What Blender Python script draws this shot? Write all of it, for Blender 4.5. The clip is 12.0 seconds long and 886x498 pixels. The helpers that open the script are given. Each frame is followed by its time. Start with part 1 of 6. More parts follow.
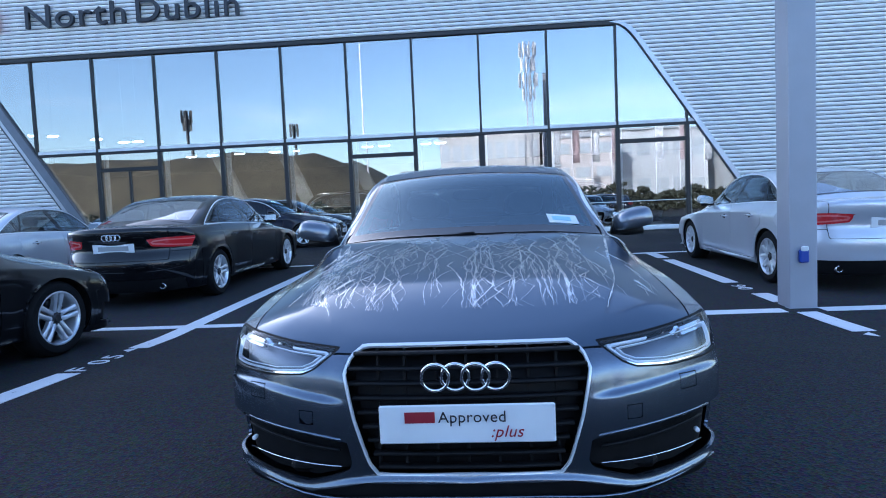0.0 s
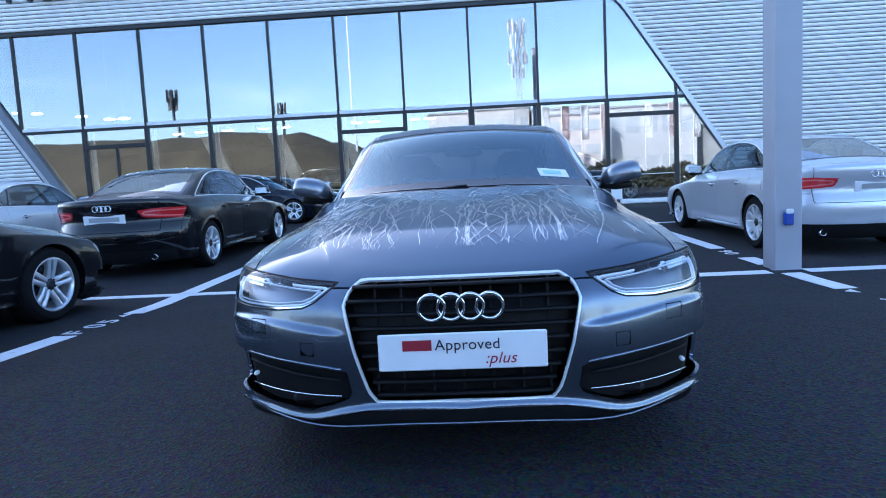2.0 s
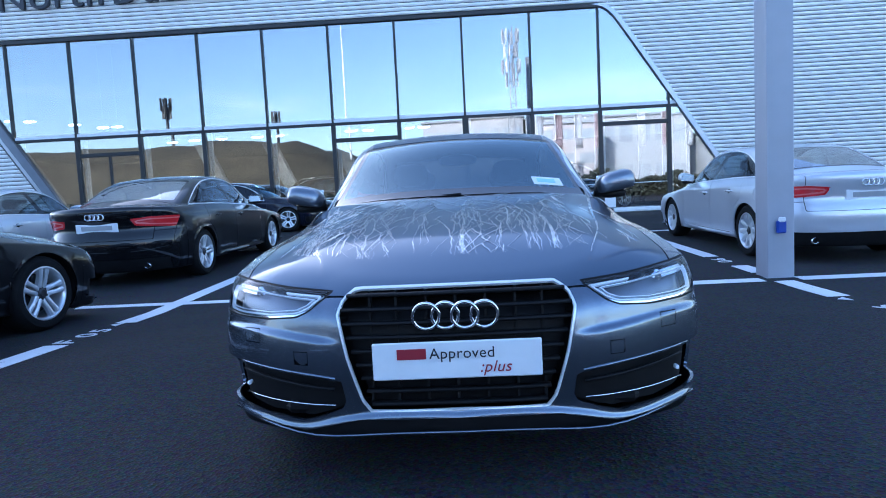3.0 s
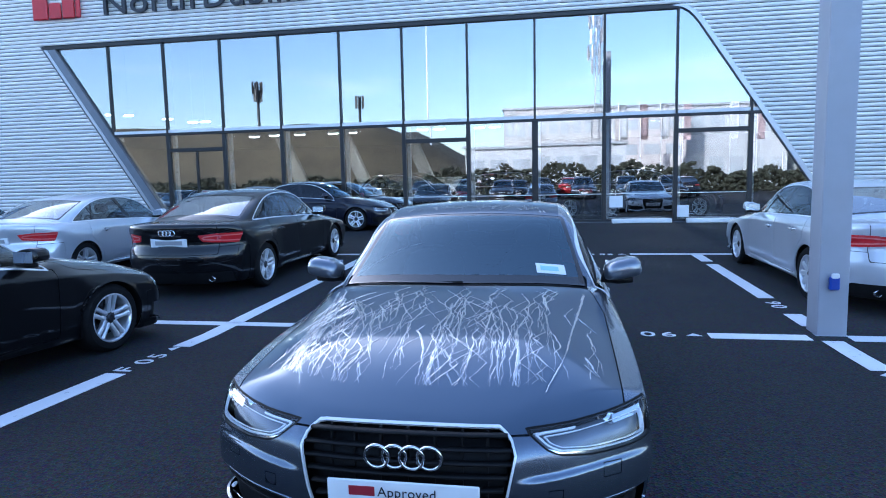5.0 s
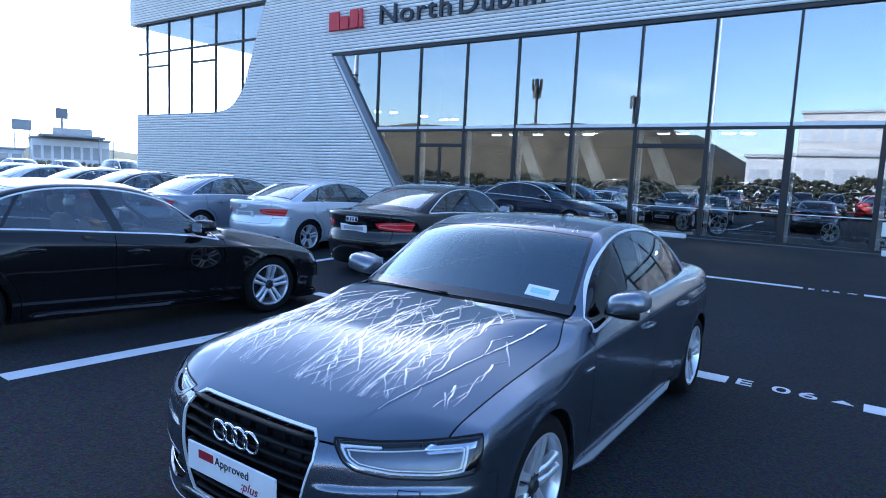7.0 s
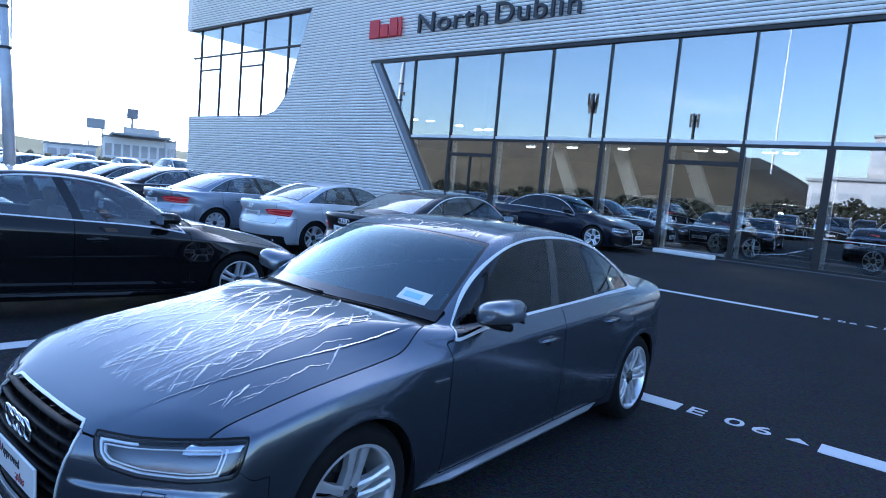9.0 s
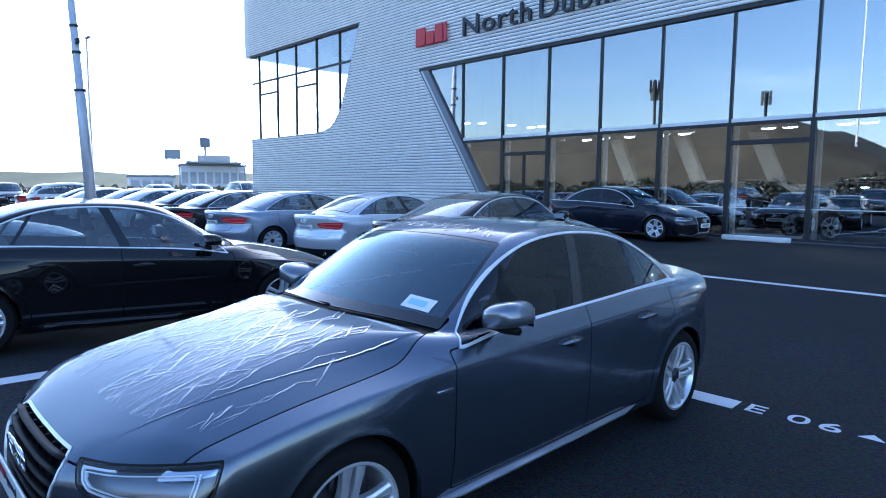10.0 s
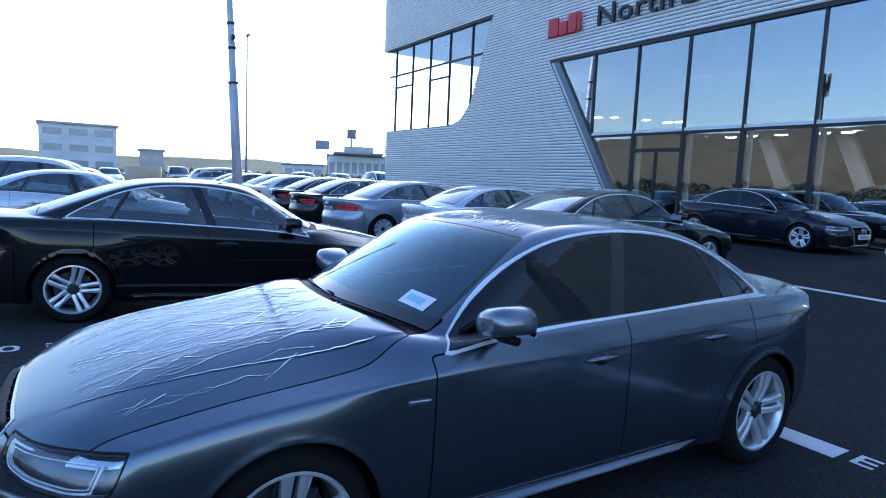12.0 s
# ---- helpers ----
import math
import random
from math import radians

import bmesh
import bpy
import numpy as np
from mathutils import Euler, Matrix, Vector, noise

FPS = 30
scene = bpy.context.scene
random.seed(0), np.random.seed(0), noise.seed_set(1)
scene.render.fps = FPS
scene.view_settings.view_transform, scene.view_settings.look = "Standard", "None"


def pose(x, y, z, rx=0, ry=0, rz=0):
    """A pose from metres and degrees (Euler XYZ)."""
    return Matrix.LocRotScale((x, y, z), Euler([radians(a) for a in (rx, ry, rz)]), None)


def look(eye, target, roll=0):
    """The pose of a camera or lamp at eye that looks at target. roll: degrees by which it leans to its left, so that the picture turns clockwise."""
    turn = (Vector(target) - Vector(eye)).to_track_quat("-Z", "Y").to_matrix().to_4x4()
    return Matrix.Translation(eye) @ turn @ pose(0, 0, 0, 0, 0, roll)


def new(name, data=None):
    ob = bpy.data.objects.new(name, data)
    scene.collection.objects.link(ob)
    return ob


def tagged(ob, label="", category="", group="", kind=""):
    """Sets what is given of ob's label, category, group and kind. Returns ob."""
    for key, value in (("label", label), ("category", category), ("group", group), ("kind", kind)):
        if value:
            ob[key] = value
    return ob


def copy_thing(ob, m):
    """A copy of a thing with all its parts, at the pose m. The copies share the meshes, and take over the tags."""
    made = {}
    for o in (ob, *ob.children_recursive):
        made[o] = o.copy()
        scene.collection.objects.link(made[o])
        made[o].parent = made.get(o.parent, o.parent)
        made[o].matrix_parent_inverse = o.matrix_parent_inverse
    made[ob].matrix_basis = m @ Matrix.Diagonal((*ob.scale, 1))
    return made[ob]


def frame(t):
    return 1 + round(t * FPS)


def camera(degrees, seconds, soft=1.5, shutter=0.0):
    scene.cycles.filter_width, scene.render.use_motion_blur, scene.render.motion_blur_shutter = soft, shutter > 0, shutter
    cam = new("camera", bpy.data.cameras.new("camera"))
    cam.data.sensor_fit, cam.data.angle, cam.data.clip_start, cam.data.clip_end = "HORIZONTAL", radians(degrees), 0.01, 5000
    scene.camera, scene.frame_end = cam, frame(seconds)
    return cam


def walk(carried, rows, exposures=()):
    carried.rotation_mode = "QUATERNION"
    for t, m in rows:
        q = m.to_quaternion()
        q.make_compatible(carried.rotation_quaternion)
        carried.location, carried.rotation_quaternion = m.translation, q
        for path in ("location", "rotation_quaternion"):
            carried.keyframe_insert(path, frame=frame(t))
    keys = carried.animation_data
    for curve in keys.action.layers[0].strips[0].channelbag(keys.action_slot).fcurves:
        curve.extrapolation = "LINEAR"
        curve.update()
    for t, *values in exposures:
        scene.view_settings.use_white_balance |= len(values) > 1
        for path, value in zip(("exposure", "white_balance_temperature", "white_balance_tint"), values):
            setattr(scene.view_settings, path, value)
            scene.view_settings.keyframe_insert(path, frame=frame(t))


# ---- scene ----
cam = camera(71.4, 12.0, soft=1.0)
METRES, EYE, TILT, LEAN, TURN = 4.7, 1.27, 0.0, 0.0, 3.6
PATH = [
    (0, (0.05, 0.027, 1.135), (-0.094, 2.018, 1.012), -2.5),
    (0.5, (0.036, -0.021, 0.99), (-0.062, 1.962, 0.754), -2.3),
    (1, (0.024, -0.041, 0.986), (-0.114, 1.942, 0.767), -2.6),
    (1.5, (0.029, -0.048, 0.994), (-0.098, 1.937, 0.783), -2.7),
    (2, (0.032, -0.049, 0.993), (-0.083, 1.939, 0.804), -2.9),
    (2.5, (0.028, -0.046, 0.991), (-0.069, 1.944, 0.823), -2.2),
    (3, (0.031, -0.048, 0.993), (-0.064, 1.943, 0.83), -2.9),
    (5, (0.481, -0.098, 1.566), (0.134, 1.86, 1.357), -1.2),
    (5.5, (0.952, -0.081, 1.648), (0.406, 1.825, 1.384), 3.7),
    (6, (1.242, 0.108, 1.634), (0.507, 1.948, 1.362), 4.7),
    (6.5, (1.573, 0.298, 1.635), (0.596, 2.026, 1.391), 2.0),
    (7, (1.914, 0.457, 1.651), (0.787, 2.093, 1.427), 2.7),
    (7.5, (2.114, 0.683, 1.632), (0.982, 2.315, 1.4), 7.4),
    (9.5, (2.659, 1.331, 1.633), (1.329, 2.814, 1.445), 2.7),
    (10, (2.723, 1.503, 1.632), (1.293, 2.888, 1.435), 0.5),
    (10.5, (2.859, 1.59, 1.601), (1.256, 2.758, 1.341), 0.4),
    (11, (2.915, 1.673, 1.592), (1.307, 2.836, 1.335), -0.9),
    (11.5, (2.9, 1.889, 1.574), (1.291, 3.052, 1.329), 1.0),
    (12, (2.826, 2.196, 1.597), (1.133, 3.237, 1.374), 2.5),
]
walk(cam, [(t, look(eye, target, roll)) for t, eye, target, roll in PATH], exposures=[(t, e, k, 13) for t, e, k in ((0, 1.31, 5600), (0.5, 1.30, 5450), (1, 1.51, 5550), (2, 1.51, 5500), (3, 1.48, 5350), (5.0, 1.51, 5500), (5.5, 1.51, 5450), (6.5, 1.40, 5350), (7.5, 1.18, 5300), (9.5, 1.17, 5320), (10, 1.14, 5320), (10.5, 1.36, 5380), (11, 0.78, 5250), (11.5, 0.75, 5250), (12, 0.85, 5250))])


def G(y, x=-9.0):
    """Height of the tarmac: a shallow drainage valley at y = 5.9, and a dip across the bay in front of it."""
    if y < 5.9:
        u, v = min(1, max(0, (x + 2.7) / 1.9)), min(1, max(0, (5.9 - y) / 2.9))
        return 0.018 * (5.9 - max(y, -4.0)) - 0.05 * u * u * (3 - 2 * u) * v
    return 0.027 * (min(y, 18.6) - 5.9)


# ---- light ----
SUN_EL, SUN_AZ = 24.5, -34.0
world = bpy.data.worlds.new("sky")
scene.world = world
world.use_nodes = True
wt = world.node_tree
sky = wt.nodes.new("ShaderNodeTexSky")
sky.sky_type, sky.sun_disc = "NISHITA", False
sky.sun_elevation, sky.sun_rotation = radians(SUN_EL), radians(SUN_AZ)
sky.air_density, sky.dust_density, sky.ozone_density = 1.0, 1.0, 1.6
co = wt.nodes.new("ShaderNodeTexCoord")
mp = wt.nodes.new("ShaderNodeMapping")
mp.inputs["Scale"].default_value = (1.6, 1.6, 9.0)
nz = wt.nodes.new("ShaderNodeTexNoise")
nz.inputs["Scale"].default_value, nz.inputs["Detail"].default_value, nz.inputs["Roughness"].default_value = 2.2, 8, 0.55
cr = wt.nodes.new("ShaderNodeValToRGB")
cr.color_ramp.elements[0].position, cr.color_ramp.elements[1].position = 0.54, 0.86
sp_ = wt.nodes.new("ShaderNodeSeparateXYZ")
band = wt.nodes.new("ShaderNodeMapRange")
band.inputs["From Min"].default_value, band.inputs["From Max"].default_value = 0.22, 0.03
mul = wt.nodes.new("ShaderNodeMath")
mul.operation = "MULTIPLY"
mx = wt.nodes.new("ShaderNodeMixRGB")
mx.inputs[2].default_value = (9.5, 9.8, 10.4, 1)
wt.links.new(co.outputs["Generated"], mp.inputs["Vector"])
wt.links.new(mp.outputs[0], nz.inputs["Vector"])
wt.links.new(nz.outputs["Fac"], cr.inputs[0])
wt.links.new(co.outputs["Generated"], sp_.inputs[0])
wt.links.new(sp_.outputs["Z"], band.inputs["Value"])
wt.links.new(cr.outputs[0], mul.inputs[0])
wt.links.new(band.outputs[0], mul.inputs[1])
wt.links.new(mul.outputs[0], mx.inputs[0])
wt.links.new(sky.outputs[0], mx.inputs[1])
# thin high haze that brightens the sky towards the sun
a_, e_ = radians(SUN_AZ), radians(SUN_EL)
TO_SUN = (math.sin(a_) * math.cos(e_), math.cos(a_) * math.cos(e_), math.sin(e_))
def sky_math(kind, a, b):
    n = wt.nodes.new("ShaderNodeMath")
    n.operation = kind
    for k, v in enumerate((a, b)):
        if isinstance(v, float):
            n.inputs[k].default_value = v
        else:
            wt.links.new(v, n.inputs[k])
    return n.outputs[0]


dot, haze, addc = (wt.nodes.new("ShaderNodeVectorMath") for _ in range(3))
dot.operation, haze.operation, addc.operation = "DOT_PRODUCT", "SCALE", "ADD"
dot.inputs[1].default_value = TO_SUN
haze.inputs[0].default_value = (0.94, 0.97, 1.03)
wt.links.new(co.outputs["Generated"], dot.inputs[0])
near_sun = sky_math("MAXIMUM", dot.outputs["Value"], 0.0)
low_sky = sky_math("POWER", sky_math("SUBTRACT", 1.0, sky_math("MAXIMUM", sp_.outputs["Z"], 0.0)), 3.0)
aureole = sky_math("MULTIPLY", sky_math("POWER", near_sun, 36.0), 10.0)
low_haze = sky_math("MULTIPLY", sky_math("MULTIPLY", sky_math("POWER", near_sun, 3.0), low_sky), 22.0)
wt.links.new(sky_math("ADD", aureole, low_haze), haze.inputs["Scale"])
wt.links.new(mx.outputs[0], addc.inputs[0])
wt.links.new(haze.outputs[0], addc.inputs[1])
wt.links.new(addc.outputs[0], wt.nodes["Background"].inputs[0])
wt.nodes["Background"].inputs[1].default_value = 0.18
sun = new("sun", bpy.data.lights.new("sun", "SUN"))
sun.data.energy, sun.data.angle, sun.data.color = 4.0, radians(0.53), (1.0, 0.93, 0.82)
sun.matrix_world = look([60 * c for c in TO_SUN], (0, 0, 0))


# ---- materials ----
def mat(name, color, rough=0.5, metal=0.0, var=0.0, scale=8.0, bump=0.0, bump_scale=60.0, coat=0.0, spec=0.5, rough_var=0.0, emit=None):
    """A surface with patches of lighter and darker tone, and fine relief."""
    m = bpy.data.materials.new(name)
    m.use_nodes = True
    t = m.node_tree
    b = t.nodes["Principled BSDF"]
    b.inputs["Base Color"].default_value = (*color, 1)
    b.inputs["Roughness"].default_value = rough
    b.inputs["Metallic"].default_value = metal
    b.inputs["Coat Weight"].default_value = coat
    b.inputs["Coat Roughness"].default_value = 0.03
    b.inputs["Specular IOR Level"].default_value = spec
    c = t.nodes.new("ShaderNodeTexCoord")
    if var or rough_var:
        n = t.nodes.new("ShaderNodeTexNoise")
        n.inputs["Scale"].default_value, n.inputs["Detail"].default_value = scale, 6
        t.links.new(c.outputs["Object"], n.inputs["Vector"])
        if var:
            r = t.nodes.new("ShaderNodeMapRange")
            r.inputs["From Min"].default_value, r.inputs["From Max"].default_value = 0.3, 0.7
            r.inputs["To Min"].default_value, r.inputs["To Max"].default_value = 1 - var, 1 + var
            x = t.nodes.new("ShaderNodeVectorMath")
            x.operation = "SCALE"
            x.inputs[0].default_value = color
            t.links.new(n.outputs["Fac"], r.inputs["Value"])
            t.links.new(r.outputs[0], x.inputs["Scale"])
            t.links.new(x.outputs[0], b.inputs["Base Color"])
        if rough_var:
            r = t.nodes.new("ShaderNodeMapRange")
            r.inputs["From Min"].default_value, r.inputs["From Max"].default_value = 0.3, 0.7
            r.inputs["To Min"].default_value, r.inputs["To Max"].default_value = max(rough - rough_var, 0.01), rough + rough_var
            t.links.new(n.outputs["Fac"], r.inputs["Value"])
            t.links.new(r.outputs[0], b.inputs["Roughness"])
    if bump:
        n = t.nodes.new("ShaderNodeTexNoise")
        n.inputs["Scale"].default_value, n.inputs["Detail"].default_value = bump_scale, 5
        u = t.nodes.new("ShaderNodeBump")
        u.inputs["Strength"].default_value, u.inputs["Distance"].default_value = bump, 0.01
        t.links.new(c.outputs["Object"], n.inputs["Vector"])
        t.links.new(n.outputs["Fac"], u.inputs["Height"])
        t.links.new(u.outputs[0], b.inputs["Normal"])
    if emit:
        b.inputs["Emission Color"].default_value = (*emit[0], 1)
        b.inputs["Emission Strength"].default_value = emit[1]
    return m


def glass(name, tint, mirror, ior=1.5, sheen=(0.95, 0.97, 1.0)):
    """A thin pane: what it lets through is tinted, what it mirrors grows towards grazing."""
    m = bpy.data.materials.new(name)
    m.use_nodes = True
    t = m.node_tree
    t.nodes.remove(t.nodes["Principled BSDF"])
    out = t.nodes["Material Output"]
    a, g, x, f, r, w = (t.nodes.new(k) for k in ("ShaderNodeBsdfTransparent", "ShaderNodeBsdfGlossy", "ShaderNodeMixShader", "ShaderNodeLayerWeight", "ShaderNodeMapRange", "ShaderNodeMath"))
    a.inputs[0].default_value = (*tint, 1)
    g.inputs["Roughness"].default_value = 0.0
    g.inputs["Color"].default_value = (*sheen, 1)
    f.inputs["Blend"].default_value = 0.5
    w.operation = "POWER"
    w.inputs[1].default_value = 5.0
    r.inputs["To Min"].default_value, r.inputs["To Max"].default_value = mirror + ((ior - 1) / (ior + 1)) ** 2, 1.0
    t.links.new(f.outputs["Facing"], w.inputs[0])
    t.links.new(w.outputs[0], r.inputs["Value"])
    t.links.new(r.outputs[0], x.inputs[0])
    t.links.new(a.outputs[0], x.inputs[1])
    t.links.new(g.outputs[0], x.inputs[2])
    t.links.new(x.outputs[0], out.inputs["Surface"])
    return m


def paint(name, color, metal=0.6, rough=0.34, dust=0.0):
    """Car paint under clear coat, with a thin uneven film of road dust."""
    m = mat(name, color, rough, metal, 0.015, 3, 0.0, coat=1.0)
    t = m.node_tree
    b = t.nodes["Principled BSDF"]
    b.inputs["Coat Roughness"].default_value = 0.03
    b.inputs["Coat IOR"].default_value = 1.65
    if metal < 0.45:
        b.inputs["Specular IOR Level"].default_value = 0.1
        b.inputs["Coat IOR"].default_value = 1.48
    if dust:
        c, n, r = (t.nodes.new(k) for k in ("ShaderNodeTexCoord", "ShaderNodeTexNoise", "ShaderNodeMapRange"))
        n.inputs["Scale"].default_value, n.inputs["Detail"].default_value = 5, 9
        r.inputs["From Min"].default_value, r.inputs["From Max"].default_value = 0.35, 0.75
        r.inputs["To Min"].default_value, r.inputs["To Max"].default_value = dust * .4, dust
        t.links.new(c.outputs["Object"], n.inputs["Vector"])
        t.links.new(n.outputs["Fac"], r.inputs["Value"])
        t.links.new(r.outputs[0], b.inputs["Coat Roughness"])
    return m


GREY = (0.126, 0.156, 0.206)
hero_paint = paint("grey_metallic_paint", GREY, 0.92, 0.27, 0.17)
cap_paint = paint("grey_mirror_paint", (0.17, 0.195, 0.24), 0.75, 0.28, 0.03)
# lighter than the body: the sky's sheen on the sill ledge is in the colour
blade_paint = paint("sky_lit_sill_paint", (0.19, 0.21, 0.25), 0.7, 0.3, 0.03)
# body paint darkened for bonnet and roof, to offset bright sky on them
darkened_paint = paint("darkened_grey_paint", (0.076, 0.106, 0.150), 0.75, 0.33, 0.0)
darkened_paint.node_tree.nodes["Principled BSDF"].inputs["Coat Roughness"].default_value = 0.09
darkened_paint.node_tree.nodes["Principled BSDF"].inputs["Coat Weight"].default_value = 0.85
darkened_paint.node_tree.nodes["Principled BSDF"].inputs["Coat IOR"].default_value = 1.6
darkened_paint.node_tree.nodes["Principled BSDF"].inputs["Specular Tint"].default_value = (0.30, 0.36, 0.46, 1)


def broken_film():
    """A thin mirror-like whitish film with small gaps in it."""
    m = mat("mirror_streak_film", (0.62, 0.63, 0.65), 0.07, 0.9, 0.05, 45)
    t = m.node_tree
    c, n, r, a, x = (t.nodes.new(k) for k in ("ShaderNodeTexCoord", "ShaderNodeTexNoise", "ShaderNodeMapRange", "ShaderNodeBsdfTransparent", "ShaderNodeMixShader"))
    n.inputs["Scale"].default_value, n.inputs["Detail"].default_value = 16, 6
    r.inputs["From Min"].default_value, r.inputs["From Max"].default_value = 0.38, 0.58
    r.inputs["To Min"].default_value, r.inputs["To Max"].default_value = 0.45, 1.0
    t.links.new(c.outputs["Object"], n.inputs["Vector"])
    t.links.new(n.outputs["Fac"], r.inputs["Value"])
    t.links.new(r.outputs[0], x.inputs[0])
    t.links.new(a.outputs[0], x.inputs[1])
    t.links.new(t.nodes["Principled BSDF"].outputs[0], x.inputs[2])
    t.links.new(x.outputs[0], t.nodes["Material Output"].inputs["Surface"])
    return m


salt_film = broken_film()


def asphalt_mat():
    m = mat("asphalt", (0.040, 0.043, 0.049), 0.62, 0, 0.0, spec=0.10)
    t = m.node_tree
    b = t.nodes["Principled BSDF"]
    N = lambda k: t.nodes.new(k)
    c, n1, n2, v, cr1, mx1, bp = N("ShaderNodeTexCoord"), N("ShaderNodeTexNoise"), N("ShaderNodeTexNoise"), N("ShaderNodeTexVoronoi"), N("ShaderNodeValToRGB"), N("ShaderNodeMixRGB"), N("ShaderNodeBump")
    n1.inputs["Scale"].default_value, n1.inputs["Detail"].default_value = 0.35, 7
    n2.inputs["Scale"].default_value, n2.inputs["Detail"].default_value = 90, 4
    v.inputs["Scale"].default_value = 70
    cr1.color_ramp.elements[0].position, cr1.color_ramp.elements[0].color = 0.3, (0.033, 0.034, 0.037, 1)
    cr1.color_ramp.elements[1].position, cr1.color_ramp.elements[1].color = 0.72, (0.070, 0.072, 0.079, 1)
    mx1.blend_type = "MULTIPLY"
    mx1.inputs[0].default_value = 0.75
    for n in (n1, n2, v):
        t.links.new(c.outputs["Object"], n.inputs["Vector"])
    t.links.new(n1.outputs["Fac"], cr1.inputs[0])
    t.links.new(cr1.outputs[0], mx1.inputs[1])
    t.links.new(v.outputs["Color"], mx1.inputs[2])
    cr2, mx2 = N("ShaderNodeValToRGB"), N("ShaderNodeMixRGB")
    cr2.color_ramp.elements[0].position, cr2.color_ramp.elements[1].position = 0.60, 0.74
    mx2.inputs[2].default_value = (0.085, 0.088, 0.095, 1)
    t.links.new(n2.outputs["Fac"], cr2.inputs[0])
    t.links.new(cr2.outputs[0], mx2.inputs[0])
    t.links.new(mx1.outputs[0], mx2.inputs[1])
    t.links.new(mx2.outputs[0], b.inputs["Base Color"])
    r = N("ShaderNodeMapRange")
    r.inputs["From Min"].default_value, r.inputs["From Max"].default_value = 0.35, 0.65
    r.inputs["To Min"].default_value, r.inputs["To Max"].default_value = 0.62, 0.90
    t.links.new(n1.outputs["Fac"], r.inputs["Value"])
    t.links.new(r.outputs[0], b.inputs["Roughness"])
    bp.inputs["Strength"].default_value, bp.inputs["Distance"].default_value = 0.8, 0.006
    t.links.new(v.outputs["Distance"], bp.inputs["Height"])
    t.links.new(bp.outputs[0], b.inputs["Normal"])
    return m


asphalt = asphalt_mat()


def worn_line():
    m = mat("worn_white_line_paint", (0.72, 0.73, 0.74), 0.6, 0, 0.10, 14, 0.25, 80)
    t = m.node_tree
    b = t.nodes["Principled BSDF"]
    c, n, cr1 = t.nodes.new("ShaderNodeTexCoord"), t.nodes.new("ShaderNodeTexNoise"), t.nodes.new("ShaderNodeValToRGB")
    n.inputs["Scale"].default_value, n.inputs["Detail"].default_value, n.inputs["Roughness"].default_value = 16, 10, 0.75
    cr1.color_ramp.elements[0].position, cr1.color_ramp.elements[0].color = 0.30, (0.12, 0.125, 0.135, 1)
    cr1.color_ramp.elements[1].position, cr1.color_ramp.elements[1].color = 0.40, (0.80, 0.81, 0.83, 1)
    t.links.new(c.outputs["Object"], n.inputs["Vector"])
    t.links.new(n.outputs["Fac"], cr1.inputs[0])
    t.links.new(cr1.outputs[0], b.inputs["Base Color"])
    return m


line_white = worn_line()
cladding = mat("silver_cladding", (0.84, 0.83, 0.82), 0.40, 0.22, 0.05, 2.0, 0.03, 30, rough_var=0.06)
clad_back = mat("dark_grey_matt", (0.10, 0.105, 0.115), 0.7, 0, 0.1)
frame_black = mat("black_frame", (0.012, 0.013, 0.016), 0.42, 0, 0.15, 6)
trim_metal = mat("brushed_trim", (0.45, 0.48, 0.54), 0.34, 0.7, 0.06, 5, rough_var=0.06)
column_paint = mat("grey_column_paint", (0.36, 0.38, 0.43), 0.42, 0.1, 0.06, 3, 0.05, 25, rough_var=0.08)
facade_glass = glass("coated_facade_glass", (0.74, 0.78, 0.78), 0.23, 1.5)
clear_pane = glass("clear_upper_glass", (0.95, 0.97, 0.97), 0.22, 1.45)
pale_glass = glass("pale_car_glass", (0.46, 0.52, 0.54), 0.09, 1.52)
rear_glass = glass("rear_window_glass", (0.45, 0.50, 0.50), 0.34, 1.52)
car_glass = glass("tinted_car_glass", (0.10, 0.11, 0.115), 0.015, 1.52)
screen_glass = glass("windscreen_glass", (0.40, 0.48, 0.50), 0.09, 1.6, (0.68, 0.88, 1.0))
lens_glass = glass("clear_lens", (0.92, 0.94, 0.96), 0.03, 1.45)
white_plate = mat("white_plate", (0.80, 0.82, 0.84), 0.35, 0, 0.03, 9, coat=0.3)
white_paint = mat("white_paint", (0.78, 0.79, 0.80), 0.5, 0, 0.06, 4)
plate_grey = mat("grey_plate_print", (0.35, 0.36, 0.38), 0.5)
ink = mat("dark_ink", (0.015, 0.015, 0.02), 0.5)
ink_red = mat("dark_red_ink", (0.30, 0.015, 0.03), 0.5)
sign_red = mat("red_sign_plastic", (0.55, 0.02, 0.035), 0.4, 0, 0.08, 3)
sign_dark = mat("dark_sign_metal", (0.035, 0.038, 0.048), 0.45, 0.3, 0.1, 4)
chrome = mat("chrome", (0.86, 0.87, 0.90), 0.10, 1.0, 0.02, 10)
dark_plastic = mat("black_plastic", (0.007, 0.007, 0.008), 0.55, 0, 0.2, 20, 0.1, 200, spec=0.2)
gloss_black = mat("gloss_black", (0.006, 0.006, 0.008), 0.12, 0, 0.1, 6, coat=0.5)
tyre_rubber = mat("tyre_rubber", (0.010, 0.010, 0.011), 0.75, 0, 0.2, 12, 0.25, 90, spec=0.15)
alloy = mat("silver_alloy", (0.80, 0.82, 0.86), 0.28, 0.7, 0.05, 12, coat=0.4)
brake = mat("brake_metal", (0.05, 0.05, 0.055), 0.45, 0.7, 0.2, 20)
